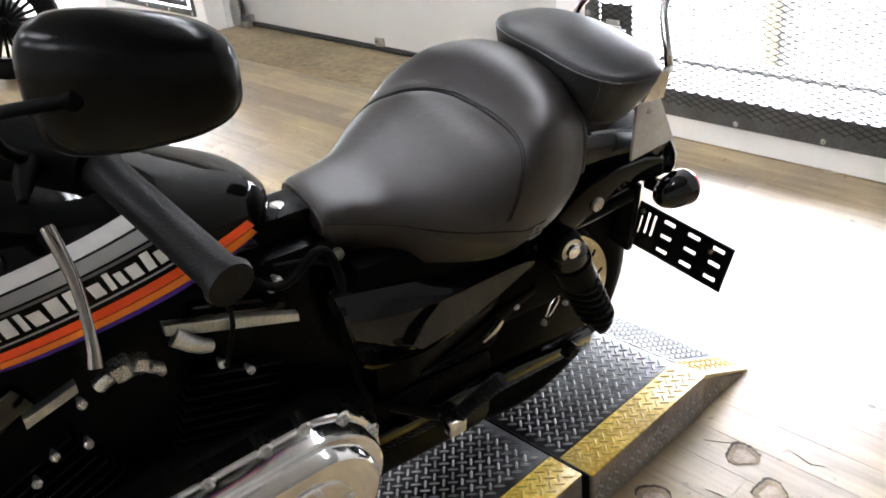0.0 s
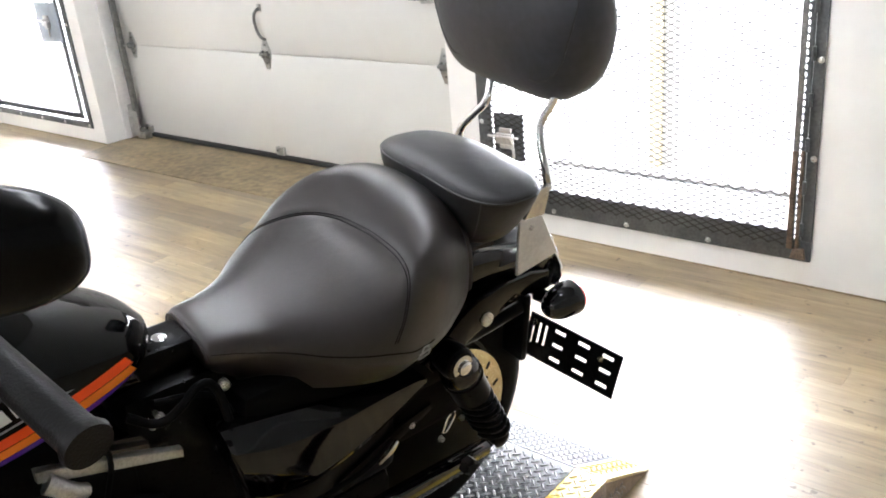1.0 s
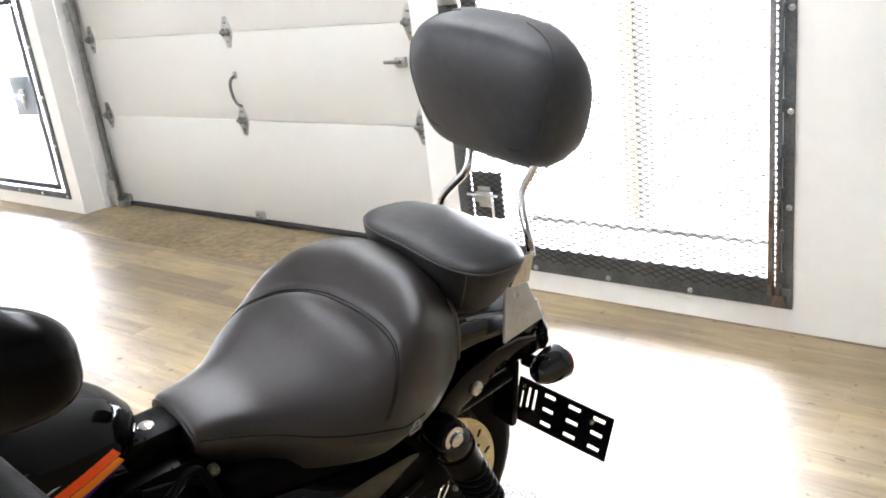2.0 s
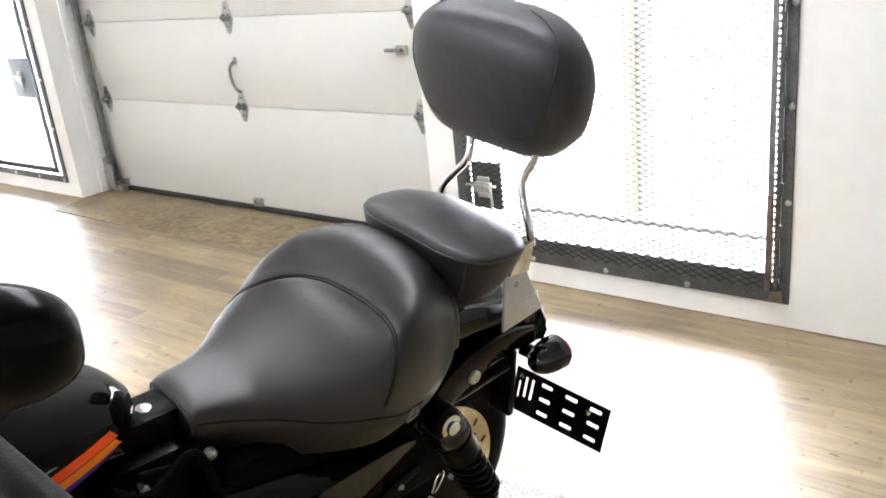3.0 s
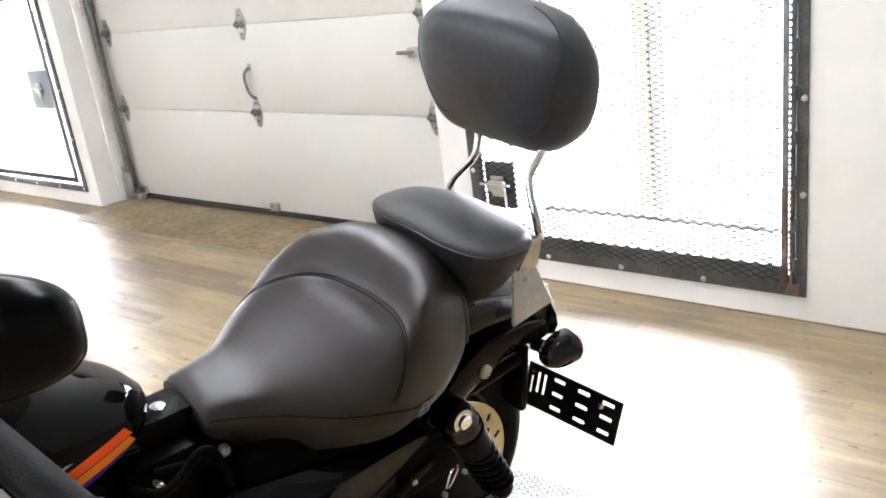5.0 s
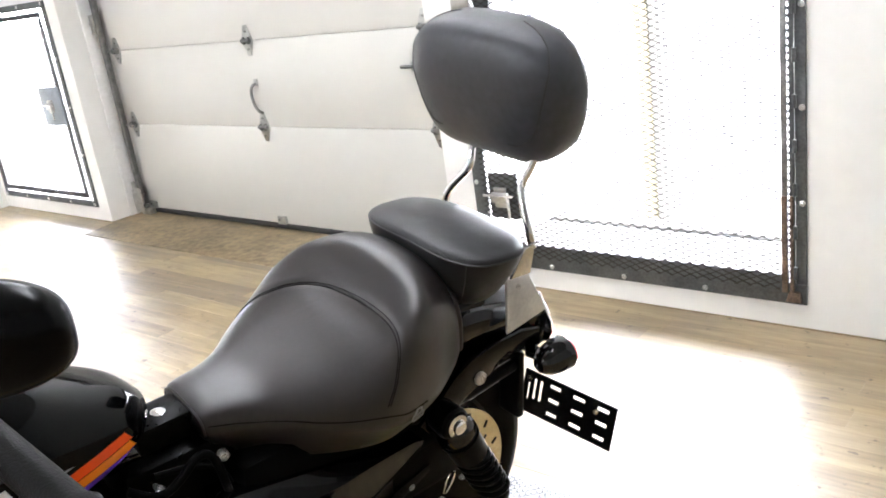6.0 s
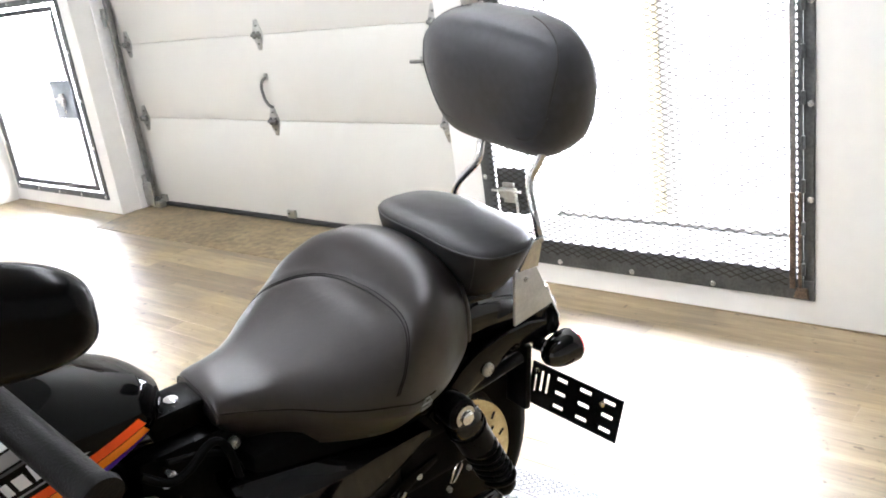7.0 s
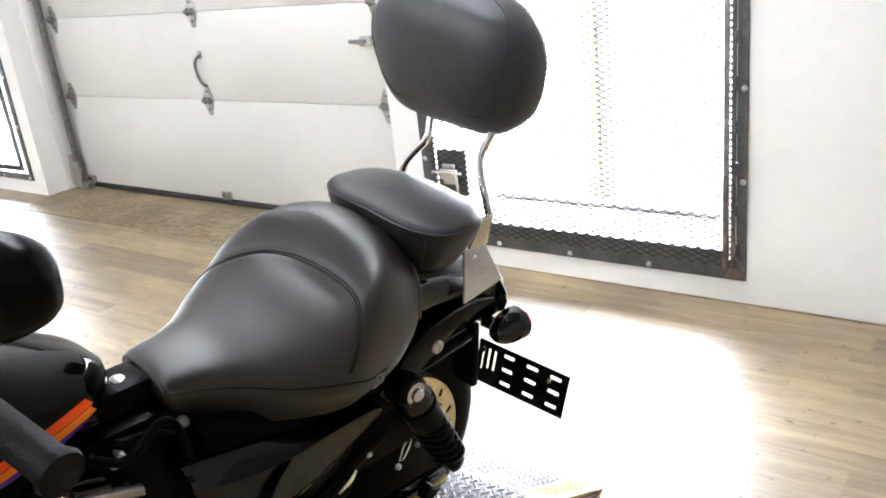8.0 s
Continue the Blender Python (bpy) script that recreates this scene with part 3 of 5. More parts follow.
part("bottom_rail", box(0.062, 1.366, 0.455, 0.555, 0.1455, 0.163, 0.004), RAILM, window, "grey weathered bottom rail")

# A porch post in the yard, seen through the same gate.
post = thing("porch_post", "weathered pale yellow timber post standing in the yard", "post")
part("shaft", box(0.25, 0.315, 1.05, 1.17, -0.04, 2.6, 0.006), POSTM, post)
part("side_board", box(0.3155, 0.375, 1.075, 1.165, -0.04, 2.6, 0.004), RAILM, post, "grey weathered side board")
part("base_plate", box(0.22, 0.405, 1.02, 1.20, -0.06, -0.035, 0.005), WHITEM, post)

for a, b in ((XL, GX0), (GX1, XR)):
    tagged(part("trim", box(a, b, -0.006, 0.0, 0.0, 0.005, 0.001), APRON), "thin dirty joint where wall meets floor", "trim", kind="structure")

# ---- floor ----
sub = tagged(part("floor", box(XL, XR, YB, 0.0, -0.06, -0.004), SUBFLOOR, smooth=0), "wood-look vinyl plank floor, scuffed and glossy", "floor", kind="structure")
PW, PL = 0.098, 0.915


def plank_mesh(length):
    return mesh_of("plank", box(0.0002, length - 0.0002, 0.0002, PW - 0.0002, -0.004, 0.0, 0.0004, 1), PLANK, 0)


plank_long, plank_count = plank_mesh(PL), 0
far_boxes = []
rnd = random.Random(5)
y = -PW
row = 0
while y > YB - PW:
    x = XL - rnd.random() * PL
    while x < XR:
        a, b = max(x, XL), min(x + PL, XR)
        if b - a > 0.01:
            near = y > -1.75 and -2.3 < a < 2.3
            if near and b - a > PL - 0.001:
                p = new("plank", plank_long)
                p.location = (a, y, 0)
                p.parent = sub
                plank_count += 1
            elif near:
                p = new("plank", plank_mesh(b - a))
                p.location = (a, y, 0)
                p.parent = sub
                plank_count += 1
            else:
                far_boxes.append((a, b, max(y, YB), y + PW))
        x += PL
    y -= PW
    row += 1
verts, faces = [], []
for a, b, c, d in far_boxes:
    k = len(verts)
    verts += [(a + 0.0002, c + 0.0002, 0), (b - 0.0002, c + 0.0002, 0), (b - 0.0002, d - 0.0002, 0), (a + 0.0002, d - 0.0002, 0), (a + 0.0002, c + 0.0002, -0.004), (b - 0.0002, c + 0.0002, -0.004), (b - 0.0002, d - 0.0002, -0.004), (a + 0.0002, d - 0.0002, -0.004)]
    faces += [(k, k + 1, k + 2, k + 3), (k, k + 4, k + 5, k + 1), (k + 1, k + 5, k + 6, k + 2), (k + 2, k + 6, k + 7, k + 3), (k + 3, k + 7, k + 4, k)]
fm = bpy.data.meshes.new("far_plank")
fm.from_pydata(verts, [], faces)
fm.materials.append(PLANK_FAR)
far_ob = new("far_plank", fm)
far_ob.parent = sub
tagged(far_ob, "more of the same planks", kind="stuff")

# Torn bare patches in the floor beside the platform.


def patch(x, y, rx, ry, seed):
    r = random.Random(seed)
    shape = [(2 * math.pi * i / 34 + 0.1 * r.random(), 0.86 + 0.12 * math.sin(0.55 * i + seed) + 0.10 * r.random()) for i in range(34)]
    bare = [(x + rx * k * math.cos(a), y + ry * k * math.sin(a)) for a, k in shape]
    lip = [(x - 0.004 + (rx * k + 0.001 + 0.005 * r.random()) * math.cos(a), y + 0.004 + (ry * k + 0.001 + 0.004 * r.random()) * math.sin(a)) for a, k in shape]
    inner = [(x + 0.004 + rx * k * 0.70 * math.cos(a), y - 0.004 + ry * k * 0.68 * math.sin(a)) for a, k in shape]
    t = thing("floor_patch", "torn bare patch in the vinyl floor beside the platform", "floor damage", group="torn floor patches")
    part("torn_lip", slab(lip, 0.0003, 0.0012, 0, "Z"), PATCHRIM, t, "dark torn edge")
    part("bare_spot", slab(bare, 0.0013, 0.0018, 0, "Z"), PATCH, t, "bare tan subfloor")
    part("dust_spot", slab(inner, 0.0019, 0.0023, 0, "Z"), PATCHIN, t, "paler dusty middle")
    return t


def tear(points, wide, seed):
    """A crack in the vinyl: a thin dark sliver, widest in its middle."""
    r = random.Random(seed)
    a, b = [], []
    for (x0, y0), (x1, y1) in zip(points, points[1:]):
        for k in range(5):
            f = (k + r.random() * 0.5) / 5
            a.append((x0 + (x1 - x0) * f, y0 + (y1 - y0) * f))
    n = len(a)
    up = [(u + wide * math.sin(math.pi * (i + 0.5) / n) * (0.5 + r.random()), v + wide * math.sin(math.pi * (i + 0.5) / n) * (0.4 + 0.7 * r.random())) for i, (u, v) in enumerate(a)]
    t = thing("floor_tear", "thin dark tear in the vinyl floor beside the platform", "floor damage", group="tears in the floor")
    part("torn_lip", slab(a + up[::-1], 0.0003, 0.0011, 0, "Z"), PATCHRIM, t)
    return t


patch(1.570, -1.508, 0.036, 0.036, 1)
patch(1.668, -1.572, 0.034, 0.036, 2)
patch(1.500, -1.735, 0.045, 0.030, 3)
tear([(1.478, -1.517), (1.520, -1.495), (1.545, -1.478), (1.585, -1.472)], 0.004, 4)
tear([(1.560, -1.648), (1.592, -1.645), (1.628, -1.640)], 0.004, 5)
tear([(1.640, -1.430), (1.690, -1.445), (1.720, -1.430)], 0.003, 6)

# ---- platform ----
PH = 0.109
PX1, PXI, PX0 = 1.43, 1.345, 0.15
lift_t = thing("bike_platform", "low diamond-plate display platform with yellow edges", "platform", pose(0, 0, 0))


def lozenge_mesh(material):
    bm = bmesh.new()
    a, b, h = 0.0125, 0.0027, 0.0026
    out = [(-a, 0), (-a * 0.6, -b), (a * 0.6, -b), (a, 0), (a * 0.6, b), (-a * 0.6, b)]
    low = [bm.verts.new((u, v, 0)) for u, v in out]
    top = [bm.verts.new((u * 0.62, v * 0.35, h)) for u, v in out]
    for i in range(6):
        j = (i + 1) % 6
        bm.faces.new((low[i], low[j], top[j], top[i]))
    bm.faces.new(top)
    return mesh_of("tread_bar", bm, material, 0)


LOZ_B, LOZ_Y, LOZ_S, LOZ_R = lozenge_mesh(LOZ), lozenge_mesh(LOZY), lozenge_mesh(LOZ), lozenge_mesh(LOZR)


def treads(parent, m, w, d, me, material, keep, pitch=0.0188):
    """Raised bars over a rectangle w by d, on the plane m, woven at 45 degrees: those in the stretch keep are parts of their own."""
    far, half, n = [], math.sqrt(0.5), int((w + d) / pitch) + 2
    for i in range(n):
        for j in range(-n, n):
            u, v = (i - j) * pitch * half, (i + j) * pitch * half
            if not (0.009 < u < w - 0.009 and 0.009 < v < d - 0.009):
                continue
            p = m @ Matrix.Translation((u, v, 0)) @ Matrix.Rotation(radians(45 if (i + j) % 2 else -45), 4, "Z")
            if keep(p.translation):
                o = new("tread_bar", me)
                o.parent = parent
                o.matrix_basis = p
            else:
                far.append(p)
    if far:
        verts, faces = [], []
        for p in far:
            k = len(verts)
            verts += [p @ v.co for v in me.vertices]
            faces += [[k + i for i in f.vertices] for f in me.polygons]
        fm = bpy.data.meshes.new("tread_bar_rest")
        fm.from_pydata([tuple(v) for v in verts], [], faces)
        fm.materials.append(material)
        o = new("tread_bar_rest", fm)
        o.parent = parent
        tagged(o, "rows of raised tread bars", kind="stuff")


def deck(name, y0, y1, inset, label):
    """One flat deck with its yellow edge strip and brown side."""
    x1 = PX1 - inset
    d = part(name, box(PX0, PXI - inset, y0, y1, 0.001, PH, 0.002), TREADM, lift_t, label)
    part("edge_strip", box(PXI - inset + 0.001, x1, y0, y1, PH - 0.005, PH + 0.0004, 0.002), TREADY, d, "worn yellow painted edge")
    part("side_skirt", box(x1 - 0.03, x1 - 0.001, y0 + 0.002, y1 - 0.002, 0.001, PH - 0.0055, 0.001), TREADS, d, "brown tread-plate side")
    return d, x1


YJ, YK, YE = -1.862, -1.435, -1.225
rear_deck, rx1 = deck("rear_deck", YJ + 0.004, YK, 0.0, "dark diamond tread plate")
front_deck, fx1 = deck("front_deck", -4.6, YJ - 0.004, 0.018, "dark diamond tread plate")
slope = part("ramp", slab([(YK + 0.001, 0.001), (YE, 0.001), (YE, 0.006), (YK + 0.001, PH)], PX0, PXI, 0.001, "X"), RAMPM, lift_t, "sloping diamond plate ramp, paled with painted gate glare")
part("edge_strip", slab([(YK + 0.001, PH - 0.012), (YE, 0.0), (YE, 0.0065), (YK + 0.001, PH + 0.0004)], PXI + 0.001, PX1 - 0.003, 0.001, "X"), RAMPY, slope, "worn yellow ramp edge, paled with painted gate glare")
part("side_skirt", slab([(YK + 0.001, 0.001), (YE - 0.02, 0.001), (YK + 0.001, PH - 0.0125)], PX1 - 0.030, PX1 - 0.004, 0.001, "X"), TREADS, slope, "brown tread-plate side")
part("joint_angle", box(PXI - 0.3, PX1 - 0.006, YJ - 0.0035, YJ + 0.0035, 0.001, PH + 0.001, 0.001), SATIN, lift_t, "black steel joint")
treads(rear_deck, Matrix.Translation((PX0, YJ + 0.008, PH)), PXI - PX0, YK - YJ - 0.01, LOZ_B, LOZ, lambda p: p.x > 1.14 and p.y > -1.86)
treads(rear_deck, Matrix.Translation((PXI + 0.002, YJ + 0.008, PH + 0.0004)), PX1 - PXI - 0.004, YK - YJ - 0.01, LOZ_Y, LOZY, lambda p: True)
treads(front_deck, Matrix.Translation((PX0, -4.59, PH)), PXI - 0.018 - PX0, YJ + 4.58, LOZ_B, LOZ, lambda p: p.x > 1.18 and p.y > -2.12)
treads(front_deck, Matrix.Translation((PXI - 0.016, -4.59, PH + 0.0004)), 0.081, YJ + 4.58, LOZ_Y, LOZY, lambda p: p.y > -2.3)
slope_m = Matrix.Translation((PX0, YK + 0.002, PH)) @ Matrix.Rotation(-math.atan2(PH - 0.006, YE - YK), 4, "X")
sl = math.hypot(PH - 0.006, YE - YK)
treads(slope, slope_m, PXI - PX0, sl - 0.005, LOZ_R, LOZR, lambda p: p.x > 1.0)
treads(slope, slope_m @ Matrix.Translation((PXI - PX0 + 0.002, 0, 0.0005)), 0.068, sl - 0.005, LOZ_Y, LOZY, lambda p: True)
side_m = Matrix.Translation((PX1 - 0.001, YJ + 0.008, 0.006)) @ Matrix(((0, 0, 1, 0), (1, 0, 0, 0), (0, 1, 0, 0), (0, 0, 0, 1)))
treads(rear_deck, side_m, YK - YJ - 0.012, PH - 0.024, LOZ_S, LOZ, lambda p: True)
treads(slope, side_m @ Matrix.Translation((YK - YJ - 0.004, 0, -0.003)), 0.10, 0.056, LOZ_S, LOZ, lambda p: p.z < PH * (YE - p.y) / (YE - YK) - 0.02)

# ---- the motorcycle: x forward, y to its left, z up, leaning on its stand ----
HEAD, LEAN = radians(-10), radians(9.5)
rear_v = Vector((-math.sin(HEAD), math.cos(HEAD), 0))
left0 = Vector((math.cos(HEAD), math.sin(HEAD), 0))
left_v = left0 * math.cos(LEAN) - Vector((0, 0, 1)) * math.sin(LEAN)
up_v = Vector((0, 0, 1)) * math.cos(LEAN) + left0 * math.sin(LEAN)
BIKE_M = Matrix((( -rear_v.x, left_v.x, up_v.x, 1.2), (-rear_v.y, left_v.y, up_v.y, -1.8), (-rear_v.z, left_v.z, up_v.z, PH + 0.004), (0, 0, 0, 1)))
bike = thing("motorcycle", "gloss black cruiser motorcycle with striped tank, leaning on its stand", "motorcycle", BIKE_M)


def superring(x, hw, zt, zb, n=28, ex=0.55, et=0.6, eb=0.5, y0=0.0):
    """A rounded cross-section across the bike at x: half-width hw, top zt, bottom zb."""
    out = []
    zm = zb + (zt - zb) * 0.42
    for k in range(n):
        a = 2 * math.pi * k / n
        c, s = math.cos(a), math.sin(a)
        yy = hw * math.copysign(abs(c) ** ex, c)
        zz = zm + (zt - zm) * abs(s) ** et if s >= 0 else zm - (zm - zb) * abs(s) ** eb
        out.append((x, y0 + yy, zz))
    return out


# -- rider seat --
S_TOP = ((-0.006, 0.7306), (0.004, 0.7865), (0.02, 0.823), (0.045, 0.8523), (0.08, 0.8714), (0.115, 0.8699), (0.15, 0.8503), (0.19, 0.8177), (0.23, 0.8019), (0.28, 0.7831), (0.33, 0.768), (0.38, 0.757), (0.43, 0.756), (0.456, 0.754), (0.469, 0.748), (0.477, 0.73))
S_HW = ((-0.006, 0.0776), (0.004, 0.0985), (0.02, 0.1159), (0.045, 0.1352), (0.08, 0.1543), (0.12, 0.1726), (0.17, 0.1856), (0.22, 0.1915), (0.27, 0.1771), (0.32, 0.147), (0.37, 0.104), (0.42, 0.077), (0.455, 0.068), (0.469, 0.064), (0.477, 0.052))
S_SIDE = ((-0.006, 0.7044), (0.02, 0.6963), (0.08, 0.6835), (0.15, 0.6741), (0.2, 0.6778), (0.25, 0.6911), (0.3, 0.7), (0.35, 0.707), (0.42, 0.712), (0.477, 0.716))
S_BOT = ((-0.006, 0.69), (0.02, 0.668), (0.10, 0.642), (0.2, 0.634), (0.3, 0.638), (0.4, 0.642), (0.477, 0.655))
E_Y = ((-0.02, 0.7954), (0.1, 0.6741), (0.2, 0.6841), (0.3, 0.74), (0.4, 0.72), (0.48, 0.62))
E_Z = ((-0.02, 0.6676), (0.1, 0.6424), (0.2, 0.6994), (0.3, 0.78), (0.4, 0.8), (0.48, 0.72))
SEAM = ((8, 0.235), (14, 0.226), (19, 0.217), (26, 0.207), (35, 0.195), (44, 0.187), (53, 0.182), (65, 0.178), (80, 0.178), (88, 0.181), (94, 0.188), (102, 0.202), (111, 0.226), (123, 0.251), (147, 0.281), (165, 0.3))
SEAT_TILT = Matrix.Translation((0, 0, 0.70)) @ Matrix.Rotation(radians(-4), 4, "X") @ Matrix.Translation((0, 0, -0.70))


def seat_point(x, a, lift=0.0):
    """A place on the rider seat's skin: a is 90 on top, 0 at the left edge and 180 at the right one."""
    hw, zt, zs = lerp_table(S_HW, x), lerp_table(S_TOP, x), lerp_table(S_SIDE, x)
    c, s = math.cos(radians(a)), math.sin(radians(a))
    arm = 0.097 * math.exp(-((x - 0.185) / 0.062) ** 2) * c * c * abs(s)
    if c > 0:
        arm = 0.105 * math.exp(-((x - 0.165) / 0.066) ** 2) * c ** 3 * abs(s)
    off = x - lerp_table(SEAM, a)
    tuck = 0.0033 * math.exp(-(off / 0.0032) ** 2) - 0.0012 * math.exp(-((off + 0.011) / 0.007) ** 2)
    y = hw * math.copysign(abs(c) ** lerp_table(E_Y, x), c)
    z = zs + (zt - zs) * abs(s) ** lerp_table(E_Z, x) + arm - tuck * min(1.0, 2 * s)
    out = Vector((0.0, y * 0.6, (z - zs) + 0.02)).normalized() * lift
    return Vector((x, y, z)) + out


def skirt_point(x, v, side, lift=0.0):
    """A place on the seat's side below its edge: v from 0 at the edge to 1 at the bottom, drawn back under the nose."""
    hw, zs, zb = lerp_table(S_HW, x), lerp_table(S_SIDE, x), lerp_table(S_BOT, x)
    nose = max(0.0, (x - 0.42) / 0.057)
    return Vector((x - 0.035 * v * nose, side * (hw * (1 - 0.15 * v - 0.25 * nose * v) + lift), zs + (zb - zs) * v))


def flank_point(x, h, lift):
    """A place on the seat's left flank, h above or below its widest edge."""
    zt, zs, zb = lerp_table(S_TOP, x), lerp_table(S_SIDE, x), lerp_table(S_BOT, x)
    if h < 0:
        return skirt_point(x, -h / (zs - zb), 1, lift)
    return seat_point(x, math.degrees(math.asin((h / (zt - zs)) ** (1 / lerp_table(E_Z, x)))), 0.0) + Vector((0, lift, lift * 0.3))


rings = []
for i in range(151):
    x = -0.006 + 0.483 * (0.5 - 0.5 * math.cos(math.pi * i / 150))
    rings.append([seat_point(x, 180 * k / 96) for k in range(97)] + [skirt_point(x, v / 6, -1) for v in range(1, 7)] + [skirt_point(x, v / 6, 1) for v in range(6, 0, -1)])
seat = part("rider_seat", loft(rings), LEATHER, bike, "black stitched vinyl bucket seat", 65, at=SEAT_TILT)
for gap in (-0.0022, 0.0022):
    part("seam", tube([seat_point(lerp_table(SEAM, a) + gap, a, 0.0012) for a in range(10, 162, 2)], 0.0010, 6), SEAMM, seat, "double stitched seam")
LOW_SEAM = ((0.14, 1), (0.195, 2), (0.235, 4), (0.285, 5), (0.34, 5), (0.384, 6), (0.422, 9), (0.454, 15), (0.468, 20))
part("seam", tube([seat_point(x, lerp_table(LOW_SEAM, x), 0.0006) for x in [0.15 + 0.316 * i / 50 for i in range(51)]], 0.0013, 6), SEAMM, seat, "stitched side seam")
part("welt", tube([seat_point(0.022 + 0.020 * math.sin(radians(a)), a, -0.0050) for a in range(0, 181, 4)], 0.0085, 12), LEATHER, seat, "rolled rear welt")
part("welt", tube([seat_point(0.4715, a, 0.0002) for a in range(0, 181, 5)], 0.0028, 6), LEATHER, seat, "rolled front welt")

bm = bmesh.new()
shield = [(-0.009, 0.006), (-0.006, 0.013), (0.006, 0.013), (0.009, 0.006)], [(-0.009, -0.006), (-0.006, -0.012), (0.0, -0.016), (0.006, -0.012), (0.009, -0.006)], [(-0.015, 0.004), (0.015, 0.004), (0.015, -0.004), (-0.015, -0.004), (-0.015, 0.004)]
for line in shield:
    tube([flank_point(0.176 + 0.85 * (u - 0.3 * v), 0.002 + 0.85 * v, 0.0034) for u, v in line], 0.0014, 6, bm=bm)
part("emblem", bm, S_MID, seat, "small grey embossed emblem")

# -- pillion seat --
P_LEVELS = ((0.04, 0.0125), (0.3, 0.0120), (0.55, 0.0103), (0.75, 0.0070), (0.88, 0.0035), (0.95, 0.0005), (0.985, -0.003), (1.0, -0.0070), (0.998, -0.012), (0.985, -0.024), (0.94, -0.045), (0.87, -0.067), (0.78, -0.088), (0.67, -0.104), (0.45, -0.110))


def pillion_point(k, drop, a):
    """A place on the pillion cushion: a D-shaped plan, hollowed at the front where it meets the seat, taken in towards the bottom."""
    c, q = math.cos(a), math.sin(a)
    y = 0.1548 * math.copysign(abs(q) ** 0.79, q)
    x = 0.0935 * abs(c) ** 0.623 - 0.008 * c * math.exp(-(y / 0.075) ** 2) if c > 0 else -0.0865 * abs(c) ** 0.752
    lean_in = 0.060 * max(0.0, -drop / 0.13) ** 1.4 if c < 0 else 0.0
    crown = 0.004 * math.cos(min(1.0, abs(y * k) / 0.15) * math.pi / 2) if drop > -0.02 else 0.0
    return Vector((-0.0342 + x * k + lean_in * abs(c), 0.023 + y * k, 0.8712 + 0.062 * x * k + crown + (drop * (1 - 0.30 * max(0.0, -c)) if drop < -0.03 else drop)))


rings = [[pillion_point(k, d, 2 * math.pi * i / 72) for i in range(72)] for k, d in P_LEVELS]
pillion = part("pillion_seat", loft(rings), LEATHER3, bike, "black vinyl pillion seat with a seamed edge", 60, at=Matrix.Translation((0, 0, 0.86)) @ Matrix.Rotation(radians(-1.4), 4, "X") @ Matrix.Translation((0, 0, -0.858)))
part("seam", tube([pillion_point(1.003, -0.0085, 2 * math.pi * i / 72) for i in range(73)], 0.0016, 6), THREAD, pillion, "stitched edge seam")
for s in (1, -1):
    part("seam", tube([pillion_point(k + 0.001, d, s * 0.90) for k, d in P_LEVELS[7:13]], 0.0012, 6), THREAD, pillion, "stitched corner seam")

# -- backrest pad --
PADW, PADH = 0.186, 0.124
PAD_LEVELS = ((0.054, 0.04), (0.053, 0.25), (0.049, 0.5), (0.041, 0.72), (0.028, 0.88), (0.013, 0.965), (-0.004, 1.0), (-0.03, 1.008), (-0.055, 0.995), (-0.072, 0.945), (-0.082, 0.8), (-0.085, 0.4))


def pad_point(depth, k, a):
    """A place on the backrest pad's skin: rounded above, with squarer lower corners, narrower at the bottom."""
    c, q = math.cos(a), math.sin(a)
    zz = math.copysign(abs(q) ** (0.74 if q > 0 else 0.42), q)
    yy = math.copysign(abs(c) ** (0.66 if q > 0 else 0.38), c) * (1.0 - 0.19 * max(0.0, -zz) ** 1.3)
    return Vector((depth, k * PADW * yy, k * PADH * zz))


pad = part("backrest_pad", loft([[pad_point(d, k, 2 * math.pi * j / 72) for j in range(72)] for d, k in PAD_LEVELS]), LEATHER2, bike, "black vinyl backrest pad with side seams", 60, at=pose(-0.185, -0.028, 1.076, 0, 10, 0))
PAD_SEAM = ((-48, 0.044), (-30, 0.040), (-8, 0.034), (10, 0.025), (28, 0.010), (50, -0.015), (75, -0.035))
for mirrored in (False, True):
    line = []
    for i in range(42):
        turn = -48 + 123 * i / 41
        d = lerp_table(PAD_SEAM, turn)
        lower, upper = next(((p, q) for p, q in zip(PAD_LEVELS, PAD_LEVELS[1:]) if q[0] <= d <= p[0]))
        k = lower[1] + (upper[1] - lower[1]) * (lower[0] - d) / (lower[0] - upper[0])
        line.append(pad_point(d, k + 0.002, radians(180 - turn if mirrored else turn)))
    part("seam", tube(line, 0.0015, 6), THREAD, pad, "stitched seam")

